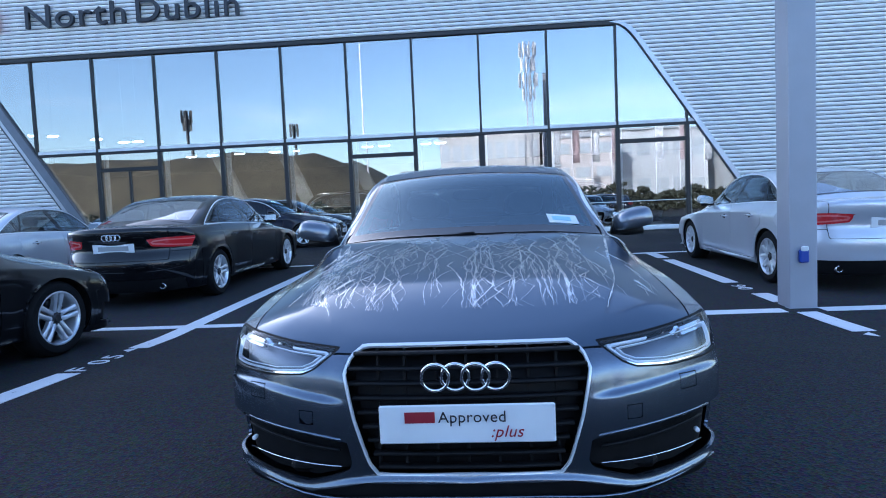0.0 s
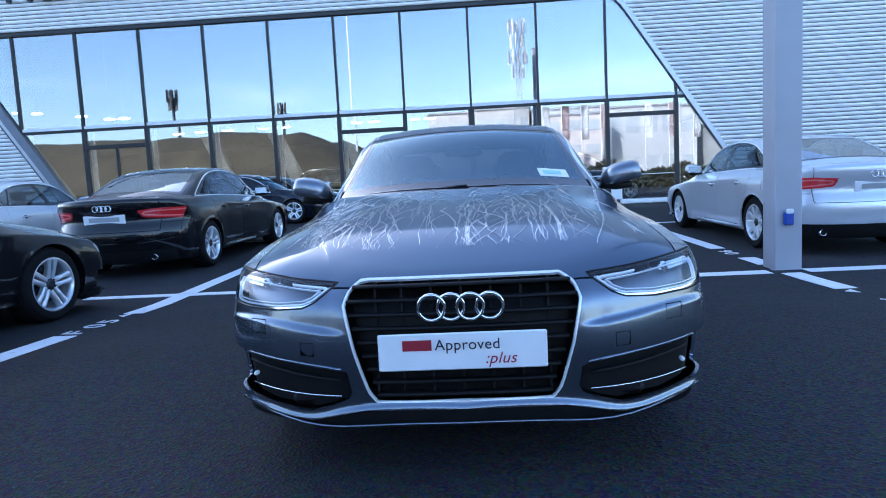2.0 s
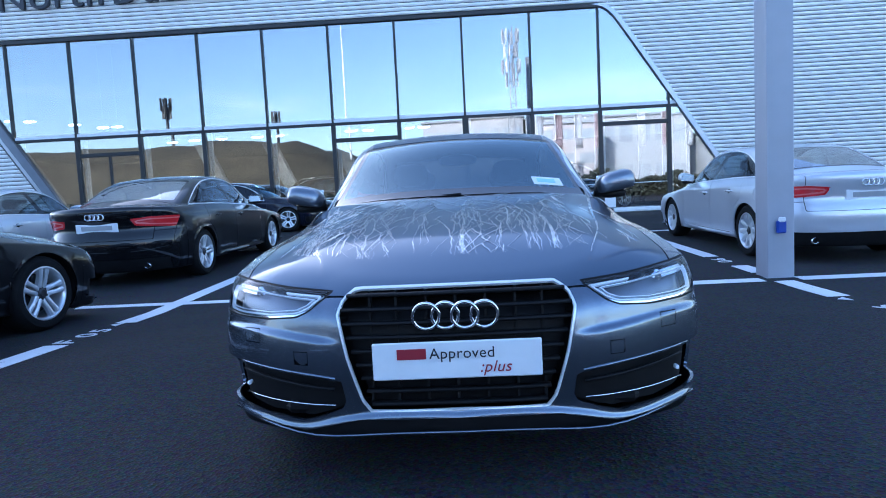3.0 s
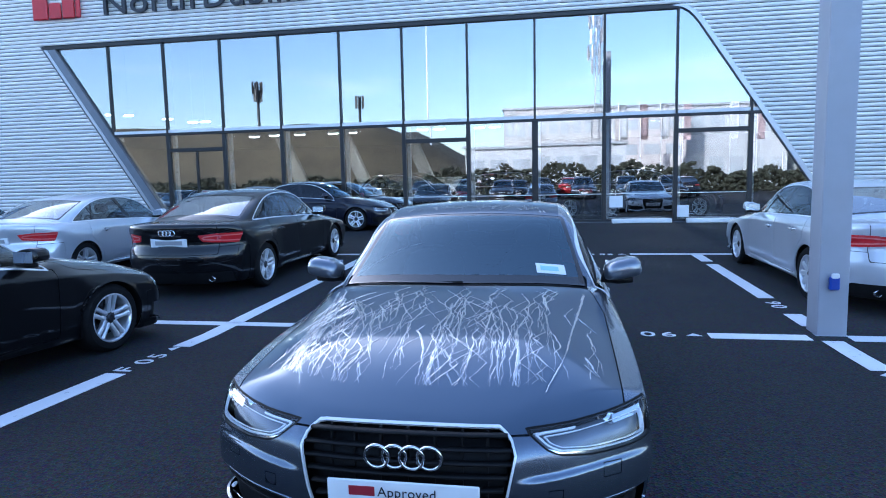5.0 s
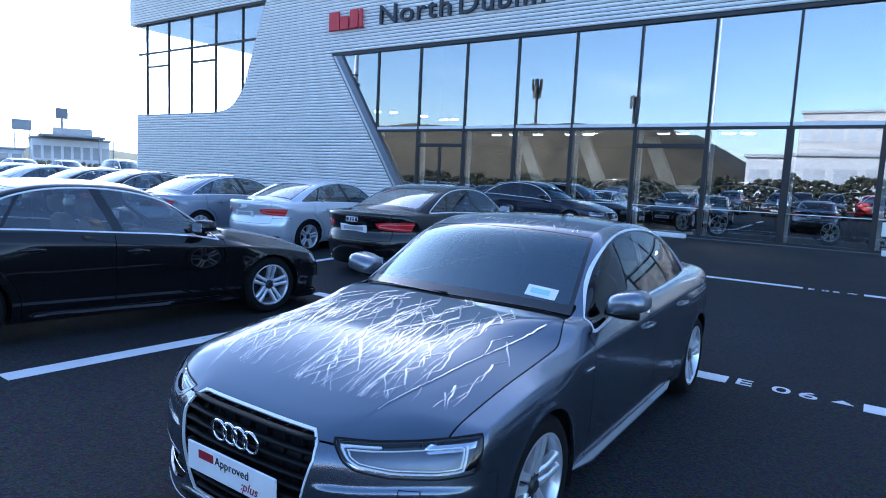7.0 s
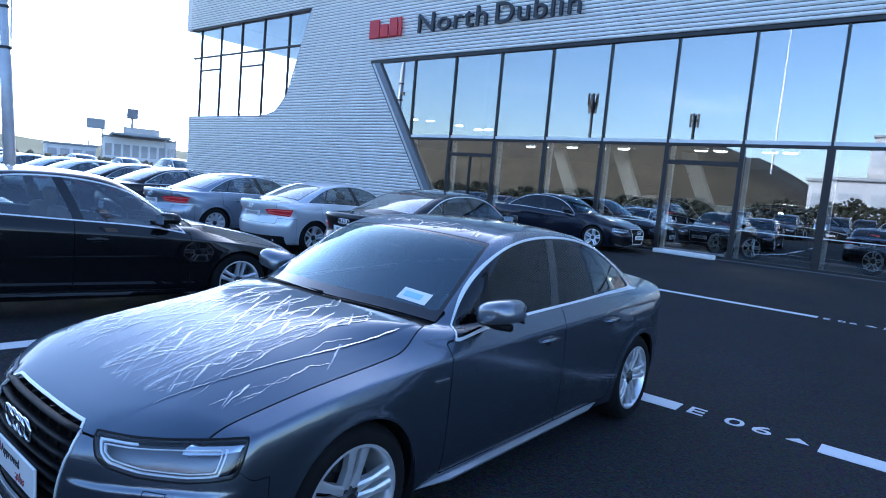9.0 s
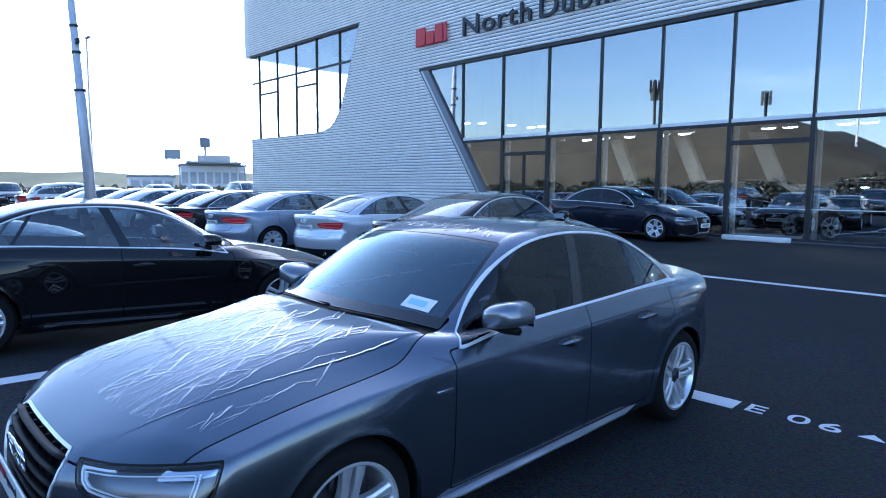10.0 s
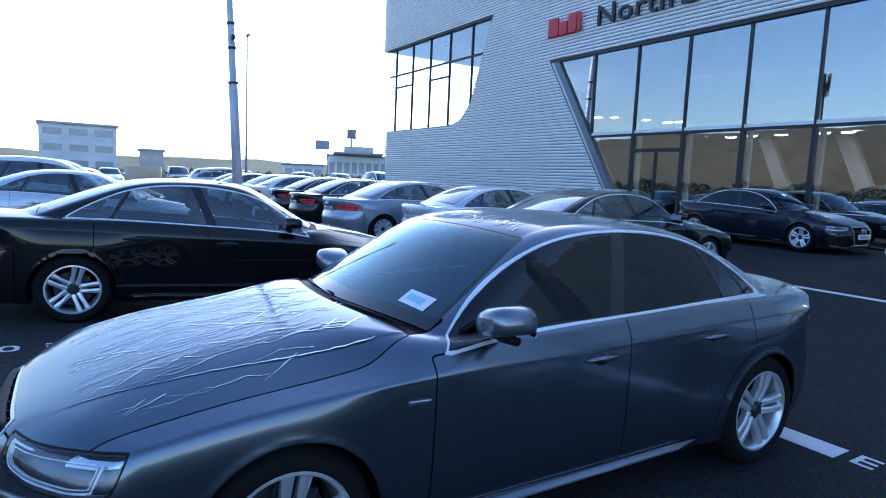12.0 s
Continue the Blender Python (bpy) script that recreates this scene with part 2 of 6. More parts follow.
lamp_inner = mat("lamp_housing", (0.17, 0.18, 0.21), 0.30, 0.6, 0.1, 20)
drl_white = mat("white_light_strip", (0.90, 0.92, 0.95), 0.3, 0, 0.02, coat=0.5)
bright_metal = mat("satin_bright_metal", (0.86, 0.87, 0.89), 0.30, 0.35, 0.02, 10, coat=0.3)
tail_red = mat("red_lamp_lens", (0.60, 0.018, 0.024), 0.12, 0, 0.1, 20, coat=1.0)
tail_pale = mat("pale_red_lamp", (0.72, 0.16, 0.16), 0.2, 0, 0.05, coat=1.0)
mirror_glass = mat("mirror_glass", (0.9, 0.92, 0.95), 0.02, 1.0)
cloth_dark = mat("dark_seat_cloth", (0.022, 0.022, 0.025), 0.8, 0, 0.15, 30, 0.2, 300)
cloth_beige = mat("beige_seat_leather", (0.30, 0.24, 0.17), 0.6, 0, 0.1, 20)

# ---- shape tools ----
def link(name, me, parent=None, label="", mats=()):
    for m in mats:
        me.materials.append(m)
    ob = new(name, me)
    if parent is not None:
        ob.parent = parent
    if label:
        ob["label"] = label
    return ob


def part(name, bm, material, parent=None, label="", smooth=False, matrix=None):
    """Links a bmesh as one mesh object under a thing or a part."""
    if smooth:
        for f in bm.faces:
            f.smooth = True
    me = bpy.data.meshes.new(name)
    bmesh.ops.recalc_face_normals(bm, faces=bm.faces)
    bm.to_mesh(me)
    bm.free()
    ob = link(name, me, parent, label, (material,))
    if matrix is not None:
        ob.matrix_local = matrix
    return ob


def empty(name, m, label, category, group="", kind=""):
    ob = new(name)
    ob.matrix_world = m
    ob.empty_display_size = 0.2
    return tagged(ob, label, category, group, kind)


def bm_box(x0, x1, y0, y1, z0, z1, bevel=0.0, bm=None, seg=1):
    b = bmesh.new() if bm is None else bm
    r = bmesh.ops.create_cube(b, size=1)
    for v in r["verts"]:
        v.co = ((x0 + x1) / 2 + v.co.x * (x1 - x0), (y0 + y1) / 2 + v.co.y * (y1 - y0), (z0 + z1) / 2 + v.co.z * (z1 - z0))
    if bevel:
        es = {e for v in r["verts"] for e in v.link_edges}
        bmesh.ops.bevel(b, geom=list(es), offset=bevel, segments=seg, profile=0.5, affect="EDGES")
    return b


def bm_prism(points, thick, bm=None):
    """Prism over a polygon in the x,z plane, from y = 0 to y = thick."""
    b = bmesh.new() if bm is None else bm
    lo = [b.verts.new((x, 0, z)) for x, z in points]
    hi = [b.verts.new((x, thick, z)) for x, z in points]
    b.faces.new(lo)
    b.faces.new(hi[::-1])
    n = len(points)
    for i in range(n):
        b.faces.new((lo[i], hi[i], hi[(i + 1) % n], lo[(i + 1) % n]))
    return b


def bm_tube(points, radius, sides=8, bm=None, closed=False):
    """A round bar along a line of points; radius may be a list."""
    b = bmesh.new() if bm is None else bm
    pts = [Vector(p) for p in points]
    n = len(pts)
    rings = []
    for i, p in enumerate(pts):
        a, c = (pts[i - 1], pts[(i + 1) % n]) if closed else (pts[max(i - 1, 0)], pts[min(i + 1, n - 1)])
        q = (c - a).to_track_quat("Z", "Y")
        r = radius[i] if isinstance(radius, (list, tuple)) else radius
        rings.append([b.verts.new(p + q @ Vector((r * math.cos(t * math.tau / sides), r * math.sin(t * math.tau / sides), 0))) for t in range(sides)])
    for i in range(n if closed else n - 1):
        a, c = rings[i], rings[(i + 1) % n]
        for t in range(sides):
            b.faces.new((a[t], a[(t + 1) % sides], c[(t + 1) % sides], c[t]))
    if not closed:
        b.faces.new(rings[0][::-1])
        b.faces.new(rings[-1])
    return b


def bm_lathe(profile, sides=32, bm=None):
    """Turns a line of (radius, along) pairs round the x axis."""
    b = bmesh.new() if bm is None else bm
    rings = []
    for r, a in profile:
        rings.append([b.verts.new((a, r * math.cos(t * math.tau / sides), r * math.sin(t * math.tau / sides))) for t in range(sides)])
    for p, q in zip(rings, rings[1:]):
        for t in range(sides):
            b.faces.new((p[t], p[(t + 1) % sides], q[(t + 1) % sides], q[t]))
    return b


def bm_blob(size, power=2.6, sub=3):
    """A rounded pillow shape."""
    b = bmesh.new()
    bmesh.ops.create_icosphere(b, subdivisions=sub, radius=1)
    for v in b.verts:
        c = v.co
        s = (abs(c.x) ** power + abs(c.y) ** power + abs(c.z) ** power) ** (-1 / power)
        v.co = (c.x * s * size[0], c.y * s * size[1], c.z * s * size[2])
    return b


def bm_text(words, size, depth=0.002, shear=0.0, space=1.0):
    cu = bpy.data.curves.new("letters", "FONT")
    cu.body, cu.size, cu.extrude, cu.shear, cu.space_character = words, size, depth, shear, space
    ob = new("letters", cu)
    bpy.context.view_layer.update()
    me = ob.evaluated_get(bpy.context.evaluated_depsgraph_get()).to_mesh()
    b = bmesh.new()
    b.from_mesh(me)
    bpy.data.objects.remove(ob)
    bpy.data.curves.remove(cu)
    return b


# ---- smooth surfaces from fields ----
def spline(xs, ys):
    """A natural cubic curve through the knots, as a function of an array."""
    x, y = np.array(xs, float), np.array(ys, float)
    n, h = len(x), np.diff(np.array(xs, float))
    a, r = np.eye(n), np.zeros(n)
    for i in range(1, n - 1):
        a[i, i - 1:i + 2] = h[i - 1], 2 * (h[i - 1] + h[i]), h[i]
        r[i] = 6 * ((y[i + 1] - y[i]) / h[i] - (y[i] - y[i - 1]) / h[i - 1])
    m = np.linalg.solve(a, r)
    u = np.linspace(x[0], x[-1], 1500)
    i = np.clip(np.searchsorted(x, u) - 1, 0, n - 2)
    d, e, w = u - x[i], x[i + 1] - u, h[i]
    v = (m[i] * e ** 3 + m[i + 1] * d ** 3) / (6 * w) + (y[i] / w - m[i] * w / 6) * e + (y[i + 1] / w - m[i + 1] * w / 6) * d
    return lambda q: np.interp(q, u, v)


def smax(a, b, k):
    h = np.maximum(k - np.abs(a - b), 0) / k
    return np.maximum(a, b) + h * h * k / 4


def smin(a, b, k):
    return -smax(-a, -b, k)


def ramp(x, a, b):
    t = np.clip((x - a) / (b - a), 0, 1)
    return t * t * (3 - 2 * t)


def settle(field, pts, rounds, h, eps):
    """Moves points onto the zero surface of a field, and gives their normals."""
    def slope(p, e=1e-3):
        o = np.zeros_like(p)
        for i in range(3):
            w = np.zeros(3)
            w[i] = e
            o[:, i] = (field(*(p + w).T) - field(*(p - w).T)) / (2 * e)
        return o

    for _ in range(rounds):
        gr = slope(pts)
        step = (field(*pts.T) / np.maximum((gr ** 2).sum(1), 0.05))[:, None] * gr
        size = np.linalg.norm(step, axis=1, keepdims=True)
        pts = pts - step * np.minimum(1, 0.5 * h / np.maximum(size, 1e-9))
    gr = slope(pts, eps)
    return pts, gr / np.linalg.norm(gr, axis=1, keepdims=True)


def surface(field, lo, hi, h):
    """The surface where the field is zero: vertices, normals, triangles."""
    ax = [np.arange(a, b + h, h) for a, b in zip(lo, hi)]
    v = field(*np.meshgrid(*ax, indexing="ij"))
    s = v < 0
    n = np.array(s.shape) - 1
    corners = [(i, j, k) for i in (0, 1) for j in (0, 1) for k in (0, 1)]
    cut = lambda a, c: a[c[0]:c[0] + n[0], c[1]:c[1] + n[1], c[2]:c[2] + n[2]]
    count = sum(cut(s, c).astype(np.int8) for c in corners)
    cells = np.argwhere((count > 0) & (count < 8))
    ids = -np.ones(n, int)
    ids[tuple(cells.T)] = np.arange(len(cells))
    vals = np.stack([v[tuple((cells + c).T)] for c in corners], 1)
    total, hits = np.zeros((len(cells), 3)), np.zeros(len(cells))
    for a in range(8):
        for b in range(a + 1, 8):
            if sum(abs(p - q) for p, q in zip(corners[a], corners[b])) == 1:
                on = (vals[:, a] < 0) != (vals[:, b] < 0)
                t = vals[:, a] / np.where(on, vals[:, a] - vals[:, b], 1)
                p = np.array(corners[a]) + t[:, None] * (np.array(corners[b]) - np.array(corners[a]))
                total += np.where(on[:, None], p, 0)
                hits += on
    pts = np.array(lo) + h * (cells + total / hits[:, None])
    quads = []
    for d in range(3):
        e = [0, 0, 0]
        e[d] = 1
        a = s[tuple(slice(0, s.shape[i] - e[i]) for i in range(3))]
        b = s[tuple(slice(e[i], s.shape[i]) for i in range(3))]
        g = np.argwhere(a != b)
        f, k = (d + 1) % 3, (d + 2) % 3
        g = g[(g[:, f] > 0) & (g[:, k] > 0) & (g[:, f] < n[f]) & (g[:, k] < n[k])]
        inside = a[tuple(g.T)]
        shift = np.zeros((4, 3), int)
        shift[0, [f, k]], shift[1, k], shift[3, f] = -1, -1, -1
        q = np.stack([ids[tuple((g + o).T)] for o in shift], 1)
        q[~inside] = q[~inside][:, ::-1]
        quads.append(q)
    q = np.concatenate(quads)

    pts, nor = settle(field, pts, 5, h, 4e-3)
    swap = np.linalg.norm(pts[q[:, 0]] - pts[q[:, 2]], axis=1) > np.linalg.norm(pts[q[:, 1]] - pts[q[:, 3]], axis=1)
    q[swap] = np.roll(q[swap], 1, axis=1)
    tris = np.concatenate((q[:, [0, 1, 2]], q[:, [0, 2, 3]]))
    return pts, nor, tris


class Skin:
    """A surface that is cut into panels along the zero lines of functions."""

    def __init__(self, pts, nor, tris):
        self.p, self.n, self.t = pts, nor, tris

    def cut(self, func):
        """Takes away and returns the piece where func(x, y, z) is below zero."""
        f = func(*self.p.T)
        f = np.where(np.abs(f) < 1e-6, 1e-6, f)
        s = f < 0
        ts = s[self.t]
        k = ts.sum(1)
        inside, outside, mixed = self.t[k == 3], self.t[k == 0], self.t[(k == 1) | (k == 2)]
        if len(mixed):
            ms = s[mixed]
            lone = np.where(ms.sum(1) == 1, ms.argmax(1), (~ms).argmax(1))
            r = np.arange(len(mixed))
            a, b, c = mixed[r, lone], mixed[r, (lone + 1) % 3], mixed[r, (lone + 2) % 3]
            edges = np.sort(np.concatenate((np.stack((a, b), 1), np.stack((a, c), 1))), axis=1)
            uniq, back = np.unique(edges, axis=0, return_inverse=True)
            back = back.reshape(-1)
            w = (f[uniq[:, 0]] / (f[uniq[:, 0]] - f[uniq[:, 1]]))[:, None]
            base = len(self.p)
            nn = self.n[uniq[:, 0]] * (1 - w) + self.n[uniq[:, 1]] * w
            self.p = np.concatenate((self.p, self.p[uniq[:, 0]] * (1 - w) + self.p[uniq[:, 1]] * w))
            self.n = np.concatenate((self.n, nn / np.linalg.norm(nn, axis=1, keepdims=True)))
            d, e = base + back[:len(a)], base + back[len(a):]
            tip = np.stack((a, d, e), 1)
            rest = np.concatenate((np.stack((d, b, c), 1), np.stack((d, c, e), 1)))
            low = s[a]
            low2 = np.concatenate((low, low))
            inside = np.concatenate((inside, tip[low], rest[~low2]))
            outside = np.concatenate((outside, tip[~low], rest[low2]))
        self.t = outside
        return Skin(self.p, self.n, inside)

    def score(self, func):
        """Lays an edge along the zero line of func and keeps both sides."""
        piece = self.cut(func)
        self.t = np.concatenate((self.t, piece.t))

    def panel(self, func, w):
        """Cuts out a panel with an open gap of width 2 w round it."""
        piece = self.cut(lambda x, y, z: func(x, y, z) + w)
        if w:
            self.cut(lambda x, y, z: func(x, y, z) - w)
        return piece

    def copied(self):
        return Skin(self.p, self.n, self.t.copy())

    def halves(self):
        x = self.p[self.t].mean(1)[:, 0]
        return Skin(self.p, self.n, self.t[x < 0]), Skin(self.p, self.n, self.t[x >= 0])

    def mesh(self, name, offset=0.0, rim=0.012):
        """A mesh of the panel, moved out by offset, with its edges turned in by rim."""
        used, t = np.unique(self.t, return_inverse=True)
        t = t.reshape(-1, 3)
        p, n = self.p[used] + offset * self.n[used], self.n[used]
        if rim and len(t):
            e = np.concatenate((t[:, [0, 1]], t[:, [1, 2]], t[:, [2, 0]]))
            key = np.sort(e, axis=1)
            _, first, many = np.unique(key, axis=0, return_index=True, return_counts=True)
            e = e[first[many == 1]]
            base, m = len(p), len(e)
            a, b = p[e[:, 0]], p[e[:, 1]]
            a1, b1 = a - rim * n[e[:, 0]], b - rim * n[e[:, 1]]
            out = np.cross(a - b, a1 - b)
            out /= np.maximum(np.linalg.norm(out, axis=1), 1e-12)[:, None]
            k = base + np.arange(m)
            p = np.concatenate((p, a, b, a1, b1))
            n = np.concatenate((n, out, out, out, out))
            t = np.concatenate((t, np.stack((k + m, k, k + 2 * m), 1), np.stack((k + m, k + 2 * m, k + 3 * m), 1)))
        me = bpy.data.meshes.new(name)
        me.from_pydata(p.tolist(), [], t.tolist())
        me.polygons.foreach_set("use_smooth", np.ones(len(t), bool))
        me.normals_split_custom_set_from_vertices(n.tolist())
        return me


def polygon(points):
    """Signed distance to a polygon, negative inside."""
    q = np.array(points, float)

    def f(u, v):
        d = np.full(np.shape(u), 1e9)
        inside = np.zeros(np.shape(u), bool)
        for (ax, ay), (bx, by) in zip(q, np.roll(q, -1, axis=0)):
            ex, ey = bx - ax, by - ay
            t = np.clip(((u - ax) * ex + (v - ay) * ey) / (ex * ex + ey * ey), 0, 1)
            d = np.minimum(d, np.hypot(u - ax - t * ex, v - ay - t * ey))
            cross = ((ay > v) != (by > v)) & (u < ex * (v - ay) / (ey if ey else 1e-9) + ax)
            inside ^= cross
        return np.where(inside, -d, d)
    return f


def only(cond, f):
    return np.where(cond, f, 1.0)

# ---- cars ----
FRONT_AXLE, REAR_AXLE, HUB, LENGTH = 0.935, 3.745, 0.326, 4.65
hood_line = spline([-.1, .06, .14, .3, .6, 1.0, 1.35, 1.5, 1.7, 2.0, 2.6, 3.3, 3.8, 4.2, 4.5, 4.66, 4.8], [.50, .612, .655, .728, .822, .899, .946, .947, .938, .95, .975, 1.003, 1.012, 1.02, 1.02, 1.01, .93])
crown_line = spline([0, .3, .6, 1.0, 1.3, 1.5, 1.7, 2.5, 3.5, 4.0, 4.7], [.075, .062, .056, .054, .050, .048, .035, .02, .02, .035, .05])
plan_line = spline([-.2, .3, .9, 1.9, 2.8, 3.6, 4.0, 4.3, 4.9], [.842, .870, .880, .884, .884, .880, .868, .832, .69])
flank_line = spline([0, .14, .20, .30, .45, .60, .80, 1.0, 1.2], [-.10, -.066, -.048, -.020, -.003, 0, -.002, -.008, -.02])
shoulder_lean = spline([-.2, .5, .95, 1.2, 1.4, 1.6, 1.9, 2.6, 3.4, 4.0, 4.8], [2.6, 2.8, 2.7, 1.9, 1.10, .62, .47, .45, .43, .50, .8])
nose_line = spline([.02, .11, .16, .22, .30, .40, .50, .58, .65, .75, .95], [.16, .055, .03, .02, .010, .0, .006, .026, .07, .18, .5])
tail_line = spline([.05, .18, .28, .4, .55, .66, .72, .86, 1.0, 1.05, 1.2], [.2, .10, .05, .015, .0, .03, .055, .035, .03, .05, .2])
crease_line = spline([0, .35, .5, .7, .95, 1.2, 1.5, 1.85, 2.5, 3.35, 3.95, 4.7], [.615, .655, .683, .720, .752, .773, .792, .806, .832, .868, .888, .895])
screen_line = spline([1.0, 1.2, 1.45, 1.75, 2.03, 2.2, 2.35, 2.6, 3.0, 3.3, 3.6, 3.9, 4.2, 4.6], [.745, .86, .994, 1.172, 1.328, 1.380, 1.402, 1.415, 1.405, 1.364, 1.275, 1.155, 1.02, .78])
suv_line = spline([1.0, 1.2, 1.45, 1.75, 2.05, 2.3, 2.7, 3.2, 3.8, 4.2, 4.45, 4.6, 4.7], [.76, .87, 1.02, 1.20, 1.37, 1.45, 1.49, 1.49, 1.45, 1.39, 1.20, .98, .78])
waist_line = spline([1.0, 1.3, 1.57, 1.8, 2.2, 2.8, 3.4, 3.75, 4.1, 4.5], [-.17, -.12, -.075, -.04, -.012, 0, -.02, -.065, -.12, -.18])
blade_line = spline([0, .33, .42, .53, .70, .84, .97], [.216, .214, .197, .170, .182, .202, .232])
bulge_line = spline([0, .12, .26, .485, .65, .85, 1.07, 1.3, 1.8], [.42, .45, .488, .560, .587, .613, .645, .680, .72])
bumper_line = lambda ax: .468 + .035 * ramp(ax, .38, .80)


def sag(y, drop):
    """How far the road lies lower at y when the front wheels hang lower by drop."""
    return drop * np.clip(1 - (y - FRONT_AXLE) / (REAR_AXLE - FRONT_AXLE), 0, 1.2)


def side_face(y, z):
    """Half width of the body below its shoulder crease."""
    return plan_line(y) + flank_line(z)


def flare(y, z, drop):
    """How far the wings swell out towards the wheel arches."""
    wings = (1 - ramp(y, .98, 1.36)) + ramp(y, 3.15, 3.6) * (1 - ramp(y, 3.95, 4.25))
    lip = 0
    for ya, zh in ((FRONT_AXLE, HUB - drop), (REAR_AXLE, HUB)):
        lip = lip + .004 * np.exp(-((np.hypot(y - ya, z - zh) - .352) / .02) ** 2)
    return .027 * wings * (1 - np.exp(-np.maximum(crease_line(y) - z, 0) / .055)) + lip


def lower_field(x, y, z, drop=0.0):
    ax = np.abs(x)
    top = hood_line(y) - crown_line(y) * (ax / .85) ** 3.3
    front = ramp(y, .12, .6) * (1 - ramp(y, 1.35, 1.6))
    top = top + front * .007 * (.5 - .5 * np.tanh((ax - bulge_line(y)) / .006))
    side = side_face(y, z + sag(y, drop) * (z < .5)) + flare(y, z, drop)
    if not drop:
        side = side + .026 * np.exp(-((z - .222 - .02 * (y - 2.25)) / .020) ** 2) * ramp(y, 1.25, 1.5) * (1 - ramp(y, 3.15, 3.35))
    k = shoulder_lean(y)
    shoulder = (ax - plan_line(y) - .001 + k * (z - crease_line(y))) / np.sqrt(1 + k * k)
    flank = smax(ax - side, shoulder, .010)
    nose = nose_line(z) + .26 * (ax / .84) ** 3.0 + .012 * (.5 + .5 * np.tanh((z - bumper_line(ax)) / .008)) * ramp(ax, .37, .47)
    nose = nose - .015 * (.5 - .5 * np.tanh((z - blade_line(ax)) / .010))
    tail = LENGTH - tail_line(z) - .34 * (ax / .82) ** 2.8
    f = smax(z - top, flank, .04)
    f = smax(f, (nose - y) * .9, .07)
    f = smax(f, (y - tail) * .95, .05)
    return smax(f, .185 - .065 * (1 - ramp(y, .45, .75)) - sag(y, drop) * ramp(y, .75, 1.2) - z, .03)


def cabin_field(x, y, z, line):
    ax = np.abs(x)
    s = -.22 * (1 - ramp(y, 1.9, 2.7)) + .2 * ramp(y, 2.9, 3.6)
    roof = line(y + s * x * x) - .031 * (ax / .55) ** 2.3
    h = z - .9
    side = .840 + waist_line(y) - .35 * h - .28 * h * h
    return np.maximum(smax((z - roof) * .88, (ax - side) * .95, .05), .82 - z)


def car_field(line, drop=0.0):
    return lambda x, y, z: smin(lower_field(x, y, z, drop), cabin_field(x, y, z, line), .012)


dlo_low = spline([1.3, 1.57, 1.7, 2.15, 2.5, 2.83, 3.26, 3.81, 4.2], [.835, .868, .889, .936, .955, .972, .993, 1.002, 1.005])
dlo_top = spline([1.52, 1.562, 1.647, 1.80, 2.03, 2.26, 2.5, 2.78, 3.05, 3.3, 3.57, 3.74, 3.82, 3.95], [.80, .858, .955, 1.080, 1.219, 1.296, 1.332, 1.342, 1.324, 1.270, 1.152, 1.052, .996, .89])
suv_top = spline([1.48, 1.6, 1.8, 2.0, 2.3, 2.7, 3.2, 3.8, 4.1, 4.3, 4.4], [.86, .94, 1.09, 1.23, 1.335, 1.38, 1.38, 1.33, 1.24, 1.08, .9])
lamp_shape = polygon([(.412, .628), (.455, .594), (.50, .560), (.545, .541), (.66, .531), (.80, .534), (.90, .548), (.95, .675), (.86, .672), (.74, .660), (.58, .641)])
grille_shape = polygon([(-.2, .628), (.335, .628), (.372, .60), (.388, .555), (.357, .41), (.316, .27), (.29, .236), (-.2, .236)])
intake_shape = polygon([(.388, .334), (.377, .262), (.39, .238), (.46, .210), (.539, .186), (.70, .197), (.829, .216), (.91, .236), (.91, .394), (.80, .377), (.6, .356)])
chin_shape = polygon([(-.2, .207), (.33, .205), (.42, .184), (.53, .156), (.70, .168), (.84, .189), (.97, .22), (.97, .02), (-.2, .02)])
tail_shape = polygon([(.40, .86), (.44, .775), (.62, .755), (.95, .725), (.97, .83), (.84, .875), (.6, .88)])


def lamp_field(x, y, z, rear=.415):
    ax = np.abs(x)
    return np.maximum(lamp_shape(ax, z), np.maximum(y - rear + .45 * (.63 - z), .3 - ax))


def dlo(y, z, top):
    return np.maximum(dlo_low(y) - z, z - top(y)) * .8


